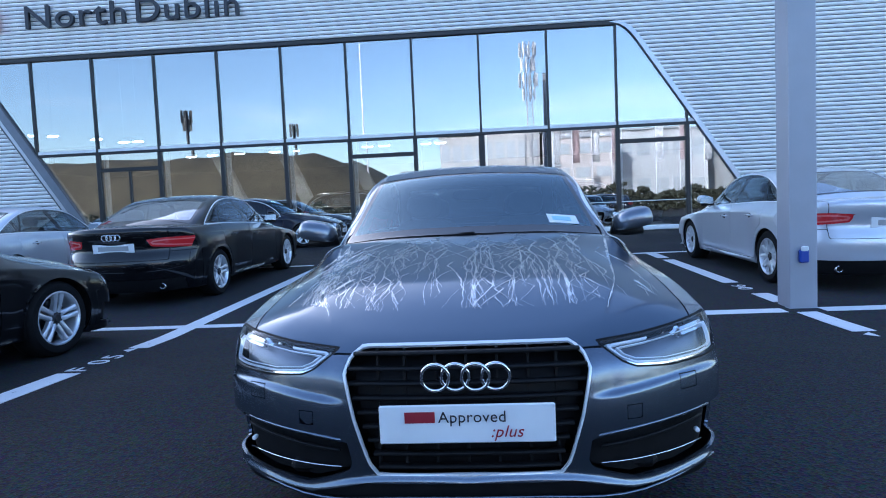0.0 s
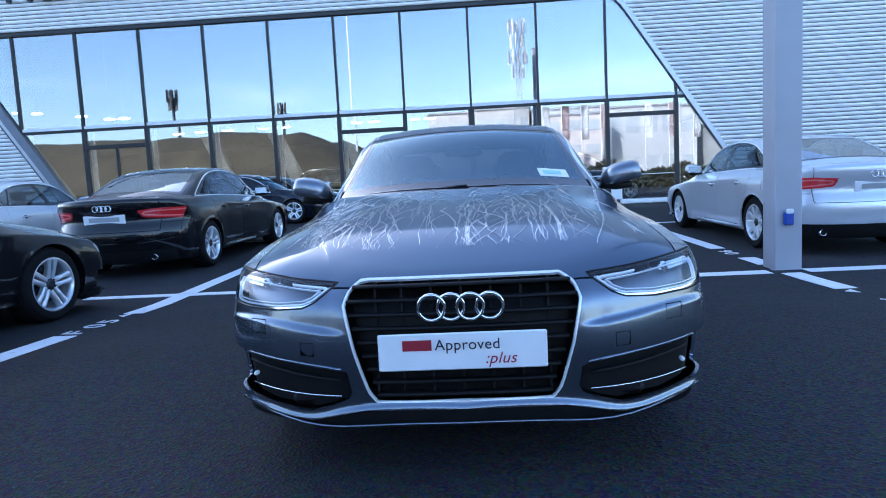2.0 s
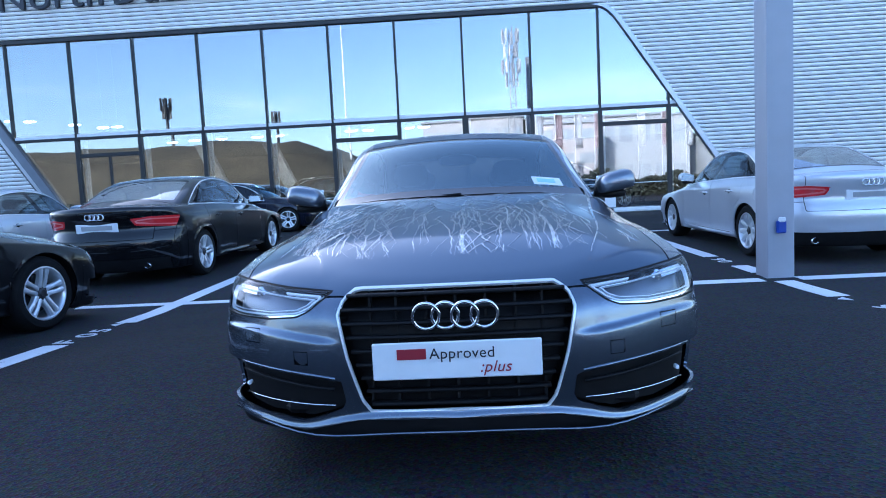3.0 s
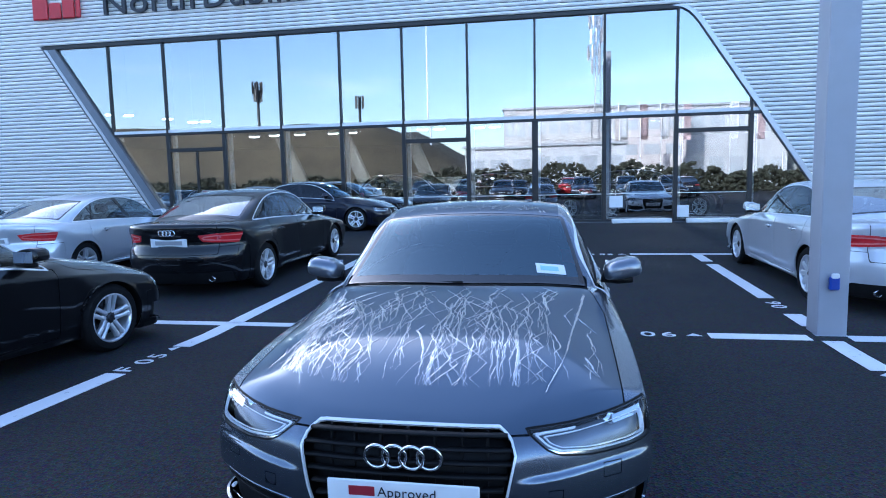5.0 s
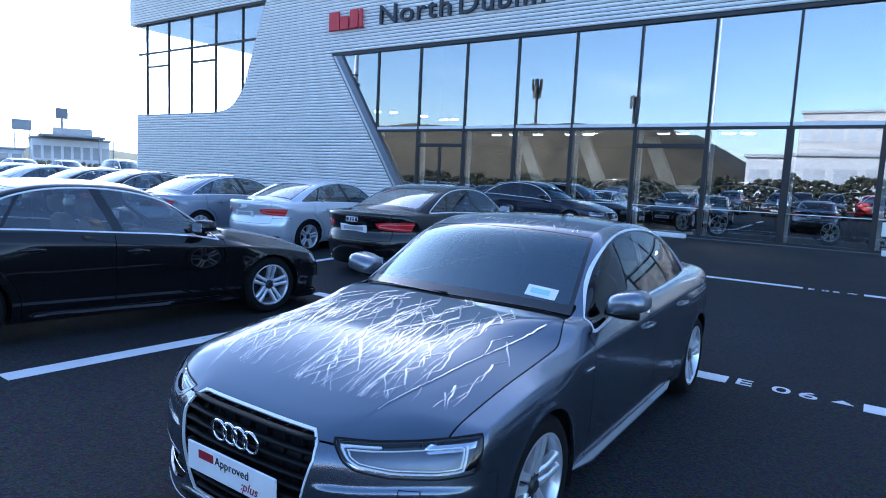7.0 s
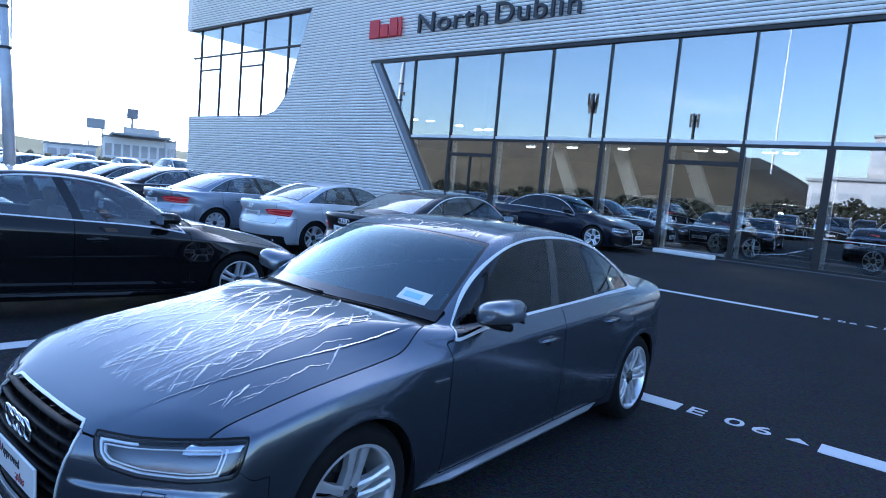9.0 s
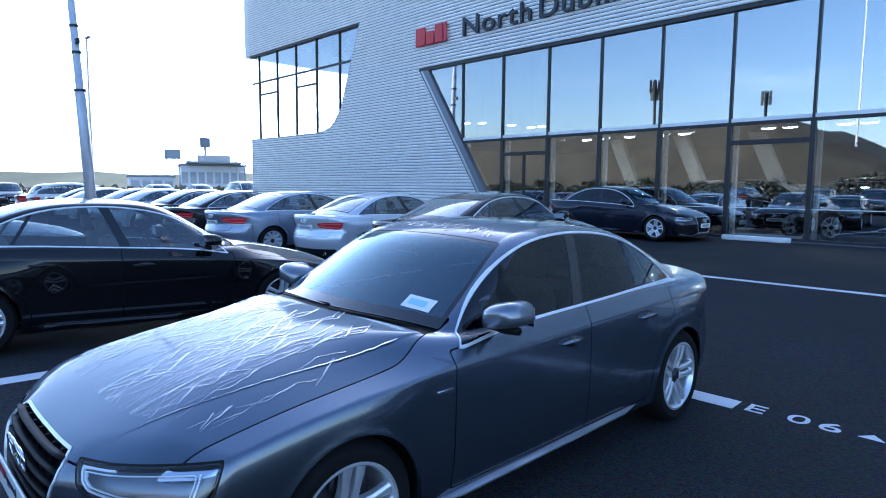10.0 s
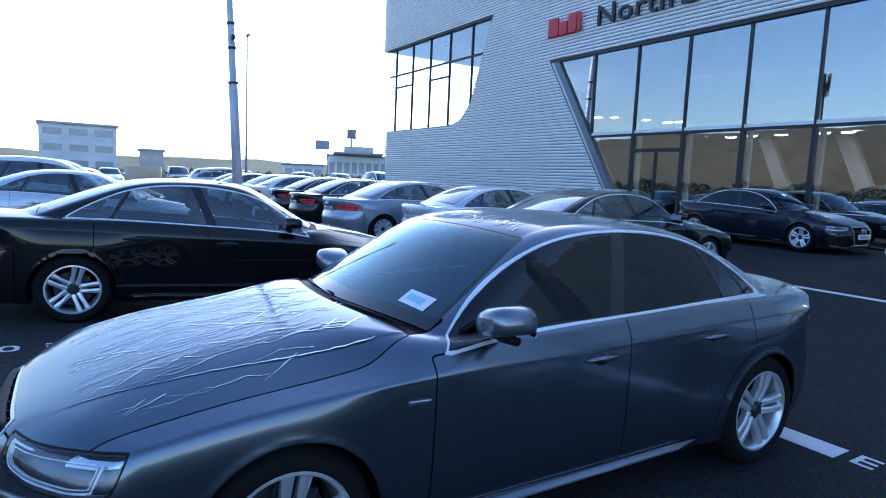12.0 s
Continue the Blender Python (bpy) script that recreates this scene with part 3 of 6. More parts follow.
def cut_body(h, line, top, suv=False, fine=True, drop=0.0):
    """The panels of a body, by name."""
    field = car_field(line, drop)
    skin = Skin(*surface(field, (-1.0, -.06, .06), (1.0, 4.78, 1.56), h))
    for d in ((-.018, -.008, -.002, .003, .009, .018) if fine else (-.008, .008)):
        skin.score(lambda x, y, z: np.where(np.abs(x) > .5, z - crease_line(y) - d, 1.0))
    for d in ((-.016, -.006, 0, .006, .016) if fine else ()):
        skin.score(lambda x, y, z: np.where((y < .6) & (np.abs(x) > .3), z - bumper_line(np.abs(x)) - d, 1.0))
    for d in ((-.026, -.012, -.004, .004, .012, .026) if fine else ()):
        skin.score(lambda x, y, z: np.where((z > .55) & (y < 1.6), np.abs(x) - bulge_line(y) - d, 1.0))
    for d in ((-.018, -.008, 0, .008, .018) if fine else ()):
        skin.score(lambda x, y, z: np.where((y < .6) & (z < .34), z - blade_line(np.abs(x)) - d, 1.0))
    for u, wide, z0, tall in (((.53, .025, .408, .022), (.73, .032, .475, .024)) if fine else ()):
        for g in (-.0013, .0013):
            for d in (wide + g, -wide - g):
                skin.score(lambda x, y, z: np.where((y < .45) & (np.abs(z - z0) < .06), np.abs(x) - u - d, 1.0))
            for d in (tall + g, -tall - g):
                skin.score(lambda x, y, z: np.where((y < .45) & (np.abs(np.abs(x) - u) < .06), z - z0 - d, 1.0))
    skin.p, skin.n = settle(field, skin.p, 3, h, 2.5e-3 if fine else 4e-3)
    out = {}
    ax = np.abs
    gap = .0032 if fine else .0

    def arch(x, y, z):
        r = np.minimum(np.hypot(y - FRONT_AXLE, z - HUB + drop), np.hypot(y - REAR_AXLE, z - HUB)) - .352
        return np.maximum(r, .5 - ax(x))
    skin.cut(arch)
    low_z = lambda x, y, z: np.maximum(z - .215, .3 - ax(x)) + 0 * y
    cabin = lambda x, y, z: cabin_field(x, y, z, line) - lower_field(x, y, z, drop)

    def screen(x, y, z):
        u = y - .22 * x * x
        return np.maximum(np.maximum((u - 2.045) * .7, (ax(x) - (.735 - .215 * (y - 1.43))) * .8), np.maximum(cabin(x, y, z) * .5 + .005, y - 2.6))

    def back(x, y, z):
        u = y + .2 * x * x
        if suv:
            return np.maximum(np.maximum(ax(x) - .56, 1.02 - z), np.maximum(z - 1.36, 4.1 - y))
        return np.maximum(np.maximum((3.40 - u) * .7, (u - 4.07) * .7), np.maximum((ax(x) - (.56 + .13 * (y - 3.4))) * .8, .95 - z))
    out["screen_edge"] = skin.cut(lambda x, y, z: screen(x, y, z))
    out["windscreen"] = out["screen_edge"].cut(lambda x, y, z: screen(x, y, z) + .02)
    out["back_edge"] = skin.cut(back)
    out["rear_window"] = out["back_edge"].cut(lambda x, y, z: back(x, y, z) + .025)
    rear_end = 4.35 if suv else 3.97
    side_on = lambda x, y, z: np.maximum(dlo(y, z, top), np.maximum(.42 - ax(x), np.maximum(1.49 - y, y - rear_end)))
    out["window_trim"] = skin.cut(lambda x, y, z: np.maximum(side_on(x, y, z) - .0095, 1.535 - y))
    side = out["window_trim"].cut(side_on)
    out["front_window"] = side.cut(lambda x, y, z: np.maximum(y - 2.495 - .4 * (z - .967), 1.66 - y))
    out["rear_side_window"] = side.cut(lambda x, y, z: np.maximum(2.585 + .4 * (z - .967) - y, y - 3.43 + .57 * (z - 1.0)))
    out["quarter_window"] = side.cut(lambda x, y, z: 3.46 - y - .57 * (z - 1.0))
    out["front_corner"] = side.cut(lambda x, y, z: y - 1.9)
    out["pillar_cover"] = side.cut(lambda x, y, z: y - 3.0)
    out["window_divider"] = side
    # nose
    out["headlamp_edge"] = skin.cut(lamp_field)
    out["headlamp"] = out["headlamp_edge"].cut(lambda x, y, z: lamp_field(x, y, z) + .006)
    gr = lambda x, y, z: np.maximum(grille_shape(ax(x), z), y - .5)
    out["grille_surround"] = skin.cut(lambda x, y, z: gr(x, y, z) - .0075)
    out["grille"] = out["grille_surround"].cut(gr)
    out["air_intake"] = skin.cut(lambda x, y, z: np.maximum(intake_shape(ax(x), z), y - .45))
    out["lower_intake"] = skin.cut(lambda x, y, z: np.maximum(chin_shape(ax(x), z), y - .52))
    # tail
    tail = lambda x, y, z: np.maximum(tail_shape(ax(x), z), 4.24 + .3 * (.86 - z) - y)
    out["tail_lamp"] = skin.cut(tail)
    out["diffuser"] = skin.cut(lambda x, y, z: np.maximum(np.maximum(z - .36, ax(x) - .74), 4.2 - y))
    # bonnet and shut lines
    def bonnet(x, y, z):
        front = .072 + .46 * np.maximum(ax(x) - .27, 0) ** 1.5
        return np.maximum(np.maximum(ax(x) - (.785 - .07 * ramp(y, 1.2, 1.5)), front - y), np.maximum(y - (1.35 + .20 * x * x), .5 - z))
    out["body_shell"] = skin.copied()
    out["bonnet"] = skin.panel(bonnet, gap)
    top_on = lambda x, y, z: np.maximum(np.maximum(ax(x) - .56, 1.2 - z), np.maximum(2.0 - y, y - 3.6))
    out["roof"] = skin.panel(top_on, 0)
    out["cowl"] = skin.cut(lambda x, y, z: np.maximum(np.maximum(1.35 + .20 * x * x - y, y - 1.62), np.maximum(ax(x) - .715, .9 - z)))
    boot = lambda x, y, z: np.maximum(np.maximum(ax(x) - .62, 4.05 - y), .60 - z)
    bumper_f = lambda x, y, z: np.maximum(np.maximum(y - .50, z - .66 + .135 * ramp(y, .28, .45)), -.05 - y)
    bumper_r = lambda x, y, z: np.maximum(np.maximum(4.16 - y, z - .70), -1 - y)
    arch_r = lambda y, z: .42 - np.hypot(y - REAR_AXLE, z - HUB)
    door_f = lambda x, y, z: np.maximum(np.maximum(1.50 - y, y - 2.585), np.maximum(np.maximum(.262 - sag(y, drop) - z, z - dlo_low(y)), .55 - ax(x)))
    door_r = lambda x, y, z: np.maximum(np.maximum(np.maximum(2.585 - y, y - 3.58), arch_r(y, z)), np.maximum(np.maximum(.262 - sag(y, drop) - z, z - dlo_low(y)), .55 - ax(x)))
    out["door"] = skin.panel(door_f, gap)
    out["rear_door"] = skin.panel(door_r, gap)
    out["boot_lid"] = skin.panel(boot, gap)
    if fine:
        cover = lambda x, y, z: np.maximum(np.maximum(ax(ax(x) - .53) - .025, ax(z - .408) - .022), y - .4)
        out["washer_cover"] = skin.panel(cover, .0013)
        cover2 = lambda x, y, z: np.maximum(np.maximum(ax(ax(x) - .73) - .032, ax(z - .475) - .024), y - .4)
        out["sensor_cover"] = skin.panel(cover2, .0013)
    out["front_bumper"] = skin.panel(bumper_f, gap * .4)
    out["rear_bumper"] = skin.panel(bumper_r, gap)
    out["fuel_flap"] = skin.panel(lambda x, y, z: np.maximum(np.hypot(y - 4.02, z - .80) - .085, .4 - x), gap)
    out["side_skirt"] = skin.cut(lambda x, y, z: np.maximum(np.maximum(z - .212 + sag(y, drop), .6 - ax(x)), np.maximum(1.3 - y, y - 3.4)))
    out["body"] = skin
    return out


def nose_y(x, z):
    """Where the nose of the car lies at (x, z)."""
    return float(nose_line(z)) + .26 * (abs(x) / .84) ** 3


def streak_runs(seed, count, start, wide, end, way):
    """Thin mirror-like runs that wander over the bonnet or the roof; way is +1 towards the nose, -1 towards the tail.
    """
    rnd = random.Random(seed)
    field = car_field(screen_line)
    paths = []
    todo = [(rnd.uniform(-wide, wide), rnd.uniform(start[0] if k % 5 < 2 else start[1] - .42 * (way > 0), start[1]), 1.0, None) for k in range(count)]
    while todo:
        x, y, thick, lean = todo.pop()
        lean = rnd.choice((-1, 1)) * rnd.uniform(.15, 1.0) if lean is None else lean
        size = rnd.uniform(.0036, .0062) * thick * (1 + .2 * (way > 0) * min(1, max(0, (y - .8) / .4)))
        left = rnd.uniform(.20, .70) * thick if way > 0 else rnd.uniform(.06, .11)
        turn_in = rnd.uniform(.05, .16)
        pts = []
        while left > 0:
            pts.append((x, y))
            turn_in -= .014
            if turn_in < 0:
                turn_in = rnd.uniform(.04, .15)
                if way > 0 and thick > .5 and rnd.random() < .45:
                    todo.append((x, y, thick * .75, -lean * rnd.uniform(.4, 1.2)))
                lean = -lean * rnd.uniform(.5, 1.2) if rnd.random() < .55 else lean * rnd.uniform(.4, 1.2)
                lean = max(-1.1, min(1.1, lean))
            x += .014 * (lean + rnd.uniform(-.3, .3))
            y -= way * .014
            left -= .014
            if abs(x) > wide + .05 or (y < end + .50 * max(abs(x) - .27, 0) ** 1.5 if way > 0 else y > 2.5):
                break
        if len(pts) > 3:
            paths.append((pts, size))
    # a wider ribbon follows each bulge crease and gives it a bright line
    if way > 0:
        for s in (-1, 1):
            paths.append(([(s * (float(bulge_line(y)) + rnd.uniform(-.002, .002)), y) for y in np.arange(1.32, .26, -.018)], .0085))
    b = bmesh.new()
    for pts, size in paths:
        p = np.array(pts)
        lo, hi = np.full(len(p), .55 if way > 0 else 1.2), np.full(len(p), 1.02 if way > 0 else 1.5)
        for _ in range(26):
            mid = (lo + hi) / 2
            inside = field(p[:, 0], p[:, 1], mid) < 0
            lo, hi = np.where(inside, mid, lo), np.where(inside, hi, mid)
        d = np.gradient(p, axis=0)
        d = np.stack((-d[:, 1], d[:, 0]), 1) / np.maximum(np.hypot(d[:, 0], d[:, 1]), 1e-6)[:, None]
        last = None
        for i in range(len(p)):
            w = size * (1 - .86 * i / len(p)) * (.55 if i == 0 else 1) * rnd.uniform(.75, 1.2)
            a, c = p[i] - d[i] * w, p[i] + d[i] * w
            cur = [b.verts.new((a[0], a[1], lo[i] + .0018)), b.verts.new((p[i][0], p[i][1], lo[i] + .0018 + .34 * w)), b.verts.new((c[0], c[1], lo[i] + .0018))]
            if last:
                b.faces.new((last[0], last[1], cur[1], cur[0]))
                b.faces.new((last[1], last[2], cur[2], cur[1]))
            last = cur
    return b


def bm_wheel_parts(spokes, twin, radius=.326, rim_r=.236):
    """Tyre, rim and hub meshes, for a wheel whose outer face looks towards +x."""
    w = .118
    t = bm_lathe([(rim_r - .012, -w + .01), (rim_r + .012, -w), (radius - .035, -w - .004), (radius - .008, -w + .02), (radius, -w + .05), (radius, w - .05), (radius - .008, w - .02), (radius - .035, w + .006), (rim_r + .03, w + .008), (rim_r + .004, w), (rim_r - .012, w - .012)], 44)
    r = bm_lathe([(rim_r, w - .004), (rim_r + .006, w + .001), (rim_r - .006, w + .002), (rim_r - .014, w - .008), (rim_r - .02, w - .05), (rim_r - .03, -w + .02), (rim_r, -w)], 44)
    n = spokes * (2 if twin else 1)
    for i in range(n):
        a = math.tau * (i // (2 if twin else 1)) / spokes + .2
        off = (.023 if i % 2 else -.023) if twin else 0
        far = (.034 if i % 2 else -.034) if twin else 0
        w0, w1 = (.017, .025) if twin else (.036, .03)
        ring = []
        for rad, o, hw, d0, d1 in ((.045, off, w0 + .006, w - .030, w - .075), (.13, (off + far) / 2, w0, w - .014, w - .055), (rim_r - .008, far, w1, w - .006, w - .04)):
            ca, sa = math.cos(a), math.sin(a)
            row = []
            for tt, d in ((o - hw, d0 - .008), (o - hw * .5, d0), (o + hw * .5, d0), (o + hw, d0 - .008), (o + hw, d1), (o - hw, d1)):
                row.append(r.verts.new((d, rad * ca - tt * sa, rad * sa + tt * ca)))
            ring.append(row)
        for p, q in zip(ring, ring[1:]):
            for k in range(6):
                r.faces.new((p[k], p[(k + 1) % 6], q[(k + 1) % 6], q[k]))
        d = bm_lathe([(.05, -.02), (.05, .02), (.165, .02), (.165, -.005), (.05, -.005)], 28)
    bm_box(-.03, .045, .09, .16, -.09, .09, .01, d)
    bm_lathe([(.001, w - .018), (.03, w - .018), (.034, w - .024), (.056, w - .034), (.060, w - .07)], 20, d)
    d.verts.ensure_lookup_table()
    for i in range(5):
        a = math.tau * i / 5 + .2 + math.pi / 5
        bm_lathe([(.001, w - .026), (.009, w - .026), (.009, w - .05)], 8, d)
        for v in d.verts[-24:]:
            v.co += Vector((0, .048 * math.cos(a), .048 * math.sin(a)))
        d.verts.ensure_lookup_table()
    return t, r, d


def make_meshes(bms):
    out = []
    for b in bms:
        for f in b.faces:
            f.smooth = True
        bmesh.ops.recalc_face_normals(b, faces=b.faces)
        me = bpy.data.meshes.new("wheel")
        b.to_mesh(me)
        me.set_sharp_from_angle(angle=radians(38))
        b.free()
        out.append(me)
    return out


def add_wheels(car, meshes, drop=0.0):
    for x, y, turn in ((.762, FRONT_AXLE, 0), (-.762, FRONT_AXLE, 180), (.762, REAR_AXLE, 0), (-.762, REAR_AXLE, 180)):
        hub = link("wheel", meshes[2], car)
        hub.matrix_local = pose(x, y, HUB - drop * (y < 2), 0, 0, turn) @ pose(0, 0, 0, 72 - 6 * (y > 2))
        link("tyre", meshes[0], hub, "black rubber tyre")
        link("rim", meshes[1], hub, "silver alloy rim")


def add_mirror(car, side, paint, dark, mirror):
    b = bm_blob((.110, .125, .069), 3.2, 3)
    for v in b.verts:
        if v.co.z < -.045:
            v.co.z = -.045 + (v.co.z + .045) * .3
        if v.co.y > .06:
            v.co.y = .06
        v.co.z += .02 * v.co.x / .12
        v.co.x *= 1 - .15 * (v.co.z > 0) * v.co.z / .08
    for v in b.verts:
        v.co.x *= side
    m = part("door_mirror", b, paint, car, smooth=True, matrix=pose(side * .935, 1.79, 1.0))
    b = bm_tube([(side * -.12, .0, -.05), (side * -.03, 0, -.068), (side * .06, 0, -.066)], [.035, .026, .02], 8)
    part("mirror_foot", b, dark, m, "black plastic mirror foot", True)
    b = bm_box(-.095, .095, .059, .063, -.045, .045, .0)
    part("mirror_glass", b, mirror, m, "mirror glass", matrix=pose(0, .002, 0))


def soft_box(sx, sy, sz, power=4.0):
    return bm_blob((sx / 2, sy / 2, sz / 2), power, 3)


def add_cabin(car, cloth, dark):
    for x in (-.37, .37):
        for y, nm in ((2.25, "front_seat"), (3.15, "rear_seat")):
            b = soft_box(.50, .52, .18)
            s = part(nm, b, cloth, car, smooth=True, matrix=pose(x, y, .46))
            part("seat_back", soft_box(.48, .16, .64), cloth, s, smooth=True, matrix=pose(0, .30, .28, -14))
            part("headrest", soft_box(.26, .1, .17, 3), cloth, s, smooth=True, matrix=pose(0, .43, .69, -10))
    b = bm_box(-.66, .66, 1.52, 1.9, .72, .86, .05, seg=2)
    bm_box(-.14, .14, 1.85, 2.0, .45, .8, .03, b)
    part("dashboard", b, dark, car, "black soft plastic dashboard", True)
    n = 20
    ring = [(.18 * math.cos(i * math.tau / n), .18 * math.sin(i * math.tau / n), 0) for i in range(n)]
    b = bm_tube(ring, .014, 8, closed=True)
    bm_box(-.17, .17, -.025, .025, -.012, .012, .008, b)
    bm_box(-.055, .055, -.06, .06, -.02, .03, .015, b)
    part("steering_wheel", b, dark, car, "black steering wheel", True, pose(.36, 2.02, .82, 65))
    part("parcel_shelf", bm_box(-.58, .58, 3.5, 4.0, .93, .96, .01), dark, car)
    part("cabin_floor", bm_box(-.72, .72, 1.5, 3.6, .25, .29), dark, car)
    part("interior_mirror", soft_box(.24, .04, .07, 3), dark, car, smooth=True, matrix=pose(0, 1.93, 1.19))


def add_plate(car, y, z, white, w=.52, h=.112, bars=None, tilt=0.0, face=-1):
    b = bm_box(-w / 2, w / 2, -.005, .005, -h / 2, h / 2, .004)
    p = part("number_plate", b, white, car, "plain white plate", matrix=pose(0, y, z, tilt))
    if bars:
        b = bm_box(-.19, .19, -.002, .002, -.028, .028)
        part("plate_bar", b, bars, p, "dark bar in place of the characters", matrix=pose(0, face * .007, 0))
    return p


def add_badge(car, y, z, chrome, r=.048, tilt=0):
    n = 26
    ring = [(r * math.cos(i * math.tau / n), 0, r * math.sin(i * math.tau / n)) for i in range(n)]
    b = bm_tube(ring, .0062, 8, closed=True)
    base = part("badge", b, chrome, car, "chrome badge of four rings", True, pose(-1.5 * r * 1.45, y, z, tilt))
    for k in (1, 2, 3):
        o = link("ring", base.data, base)
        o.matrix_local = pose(k * r * 1.45, .002 * (k % 2), 0)


def build_car(name, panels, M, at, label, wheels, hero=False, group="", scale=(1, 1, 1), plate_text=False, suv=False, tail=0.0, drop=0.0):
    """A car: an Empty on the ground with its panels, glass, lamps and wheels. Its nose points to -y."""
    car = empty(name, at, label, "car", group)
    car.scale = scale
    def put(nm, key=None, mt=None, off=0.0, rim=.012, lab="", par=None, each=True):
        got = []
        sk = panels[key or nm]
        for half in (sk.halves() if each else (sk,)):
            if len(half.t):
                got.append(link(nm, half.mesh(nm, off, rim), par or car, lab, (mt,)))
        return got
    put("body", mt=M["paint"], each=False)
    bonnet = put("bonnet", mt=darkened_paint if hero else M["paint"], each=False)[0]
    put("boot_lid", mt=M["paint"], each=False)
    put("front_bumper", mt=M["paint"], each=False)
    if hero:
        put("washer_cover", mt=M["paint"], rim=.004)
        put("sensor_cover", mt=M["paint"], rim=.004)
    put("rear_bumper", mt=M["paint"], each=False)
    doors = put("door", mt=M["paint"]) + put("rear_door", mt=M["paint"])
    put("side_skirt", mt=M["skirt"])
    put("cowl", mt=M["dark"], off=-.012, lab="black plastic cowl", each=False)
    put("windscreen_edge", "screen_edge", M["gloss"], -.002, lab="black glass border", each=False)
    put("windscreen", mt=M["screen"], off=-.002, rim=0, lab="clear windscreen", each=False)
    put("rear_window_edge", "back_edge", M["gloss"], -.002, lab="black glass border", each=False)
    put("rear_window", mt=M["glass"] if hero else M["rear"], off=-.002, rim=0, each=False)
    put("window_trim", mt=M["bright"], off=.003, lab="bright metal window trim")
    for k in ("front_window", "rear_side_window", "quarter_window"):
        put("side_window", k, M["glass"], -.004, 0)
    for k in ("front_corner", "pillar_cover", "window_divider"):
        put(k, k, M["gloss"], -.003)
    roof = put("roof", mt=darkened_paint if hero else M["paint"], each=False)[0]
    put("body_shell", mt=M["dark"], off=-.016, rim=0, lab="dark inner shell", each=False)
    put("fuel_flap", mt=M["paint"], each=False)
    for x in (-1, 1):
        add_mirror(car, x, cap_paint if hero else M["paint"], M["dark"], M["mirror"])
    # lamps
    put("headlamp_seal", "headlamp_edge", M["dark"], -.001)
    for house in put("headlamp", "headlamp", M["lamp_in"], -.05, 0, "clear headlamp with a white light strip"):
        s = 1 if np.mean([v.co.x for v in house.data.vertices]) > 0 else -1
        half = panels["headlamp"].halves()[0 if s < 0 else 1]
        link("lens", half.mesh("lens", 0.0, 0), house, "clear lens", (M["lens"],))
        inner = lambda x, y, z: lamp_field(x, y, z, .372)
        upper = lambda x, z: np.interp(np.abs(x), [.412, .58, .74, .86], [.628, .641, .660, .672]) - .028 - z
        piece = half.copied()
        bezel = piece.cut(lambda x, y, z: np.maximum(z - .566, .013 - lamp_field(x, y, z) - .026))
        link("bezel", bezel.mesh("bezel", -.010, .006), house, "chrome lower bezel", (M["chrome"],))
        piece = half.copied()
        for near, far in ((.015, .0205), (.027, .030)):
            strip = piece.cut(lambda x, y, z: inner(x, y, z) + near)
            piece = strip.cut(lambda x, y, z: inner(x, y, z) + far)
            strip.cut(lambda x, y, z: np.maximum(upper(x, z), .60 - np.abs(x)))
            link("light_strip", strip.mesh("light_strip", -.008, .010), house, "white light strip", (M["drl"],))
        mirror = half.copied().cut(lambda x, y, z: np.maximum(upper(x, z) - .012, np.maximum(.745 - np.abs(x), lamp_field(x, y, z) + .014)))
        if len(mirror.t):
            link("reflector", mirror.mesh("reflector", -.022, .006), house, "bright outer reflector", (M["chrome"],))
        for px, py, r in ((.715, .34, .031),):
            b = bm_lathe([(.001, .012), (r * .7, .008), (r, -.006), (r + .006, -.006), (r + .006, -.03)], 24)
            part("projector", b, M["chrome"], house, "round projector", True, pose(s * px, py - .042, .602, 0, 0, -90))
    for tl in put("tail_lamp", mt=M["tail"], off=.001, lab="red tail lamp"):
        s = 1 if np.mean([v.co.x for v in tl.data.vertices]) > 0 else -1
        half = panels["tail_lamp"].halves()[0 if s < 0 else 1]
        piece = Skin(half.p, half.n, half.t)
        strip = piece.cut(lambda x, y, z: tail_shape(np.abs(x), z) + .022)
        strip.cut(lambda x, y, z: tail_shape(np.abs(x), z) + .038)
        if len(strip.t):
            link("lamp_strip", strip.mesh("lamp_strip", .003, .004), tl, "paler red strip", (M["tail2"],))
    put("diffuser", mt=M["dark"], off=-.006, each=False)
    for s in (-1, 1):
        b = bm_lathe([(.032, -.1), (.038, -.1), (.038, .03), (.034, .034), (.030, .03), (.030, -.08)], 20)
        part("tailpipe", b, M["chrome"], car, "chrome tailpipe", True, pose(s * .52, 4.47 + tail, .265, 0, 0, 90))
    # grille
    put("grille_surround", mt=M["bright"], off=.004, rim=.010, lab="bright metal grille surround", each=False)
    grille = put("grille", mt=M["dark"], off=-.07, rim=0, lab="black slatted grille", each=False)[0]
    n = 9 if hero else 6
    for i in range(n):
        z = .252 + .36 * i / (n - 1)
        wide = .285 + .10 * min(1, (z - .24) / .3) - .03 * max(0, (z - .575) / .05)
        xs = [wide * (k / 5 - 1) for k in range(11)]
        b = bm_tube([(x, nose_y(x, z) + .012, z) for x in xs], .0065, 6)
        for v in b.verts:
            v.co.y = v.co.y if abs(v.co.y) > 9 else v.co.y + (v.co.y > nose_y(v.co.x, z) + .012) * .02
        part("slat", b, M["dark"], grille, smooth=True)
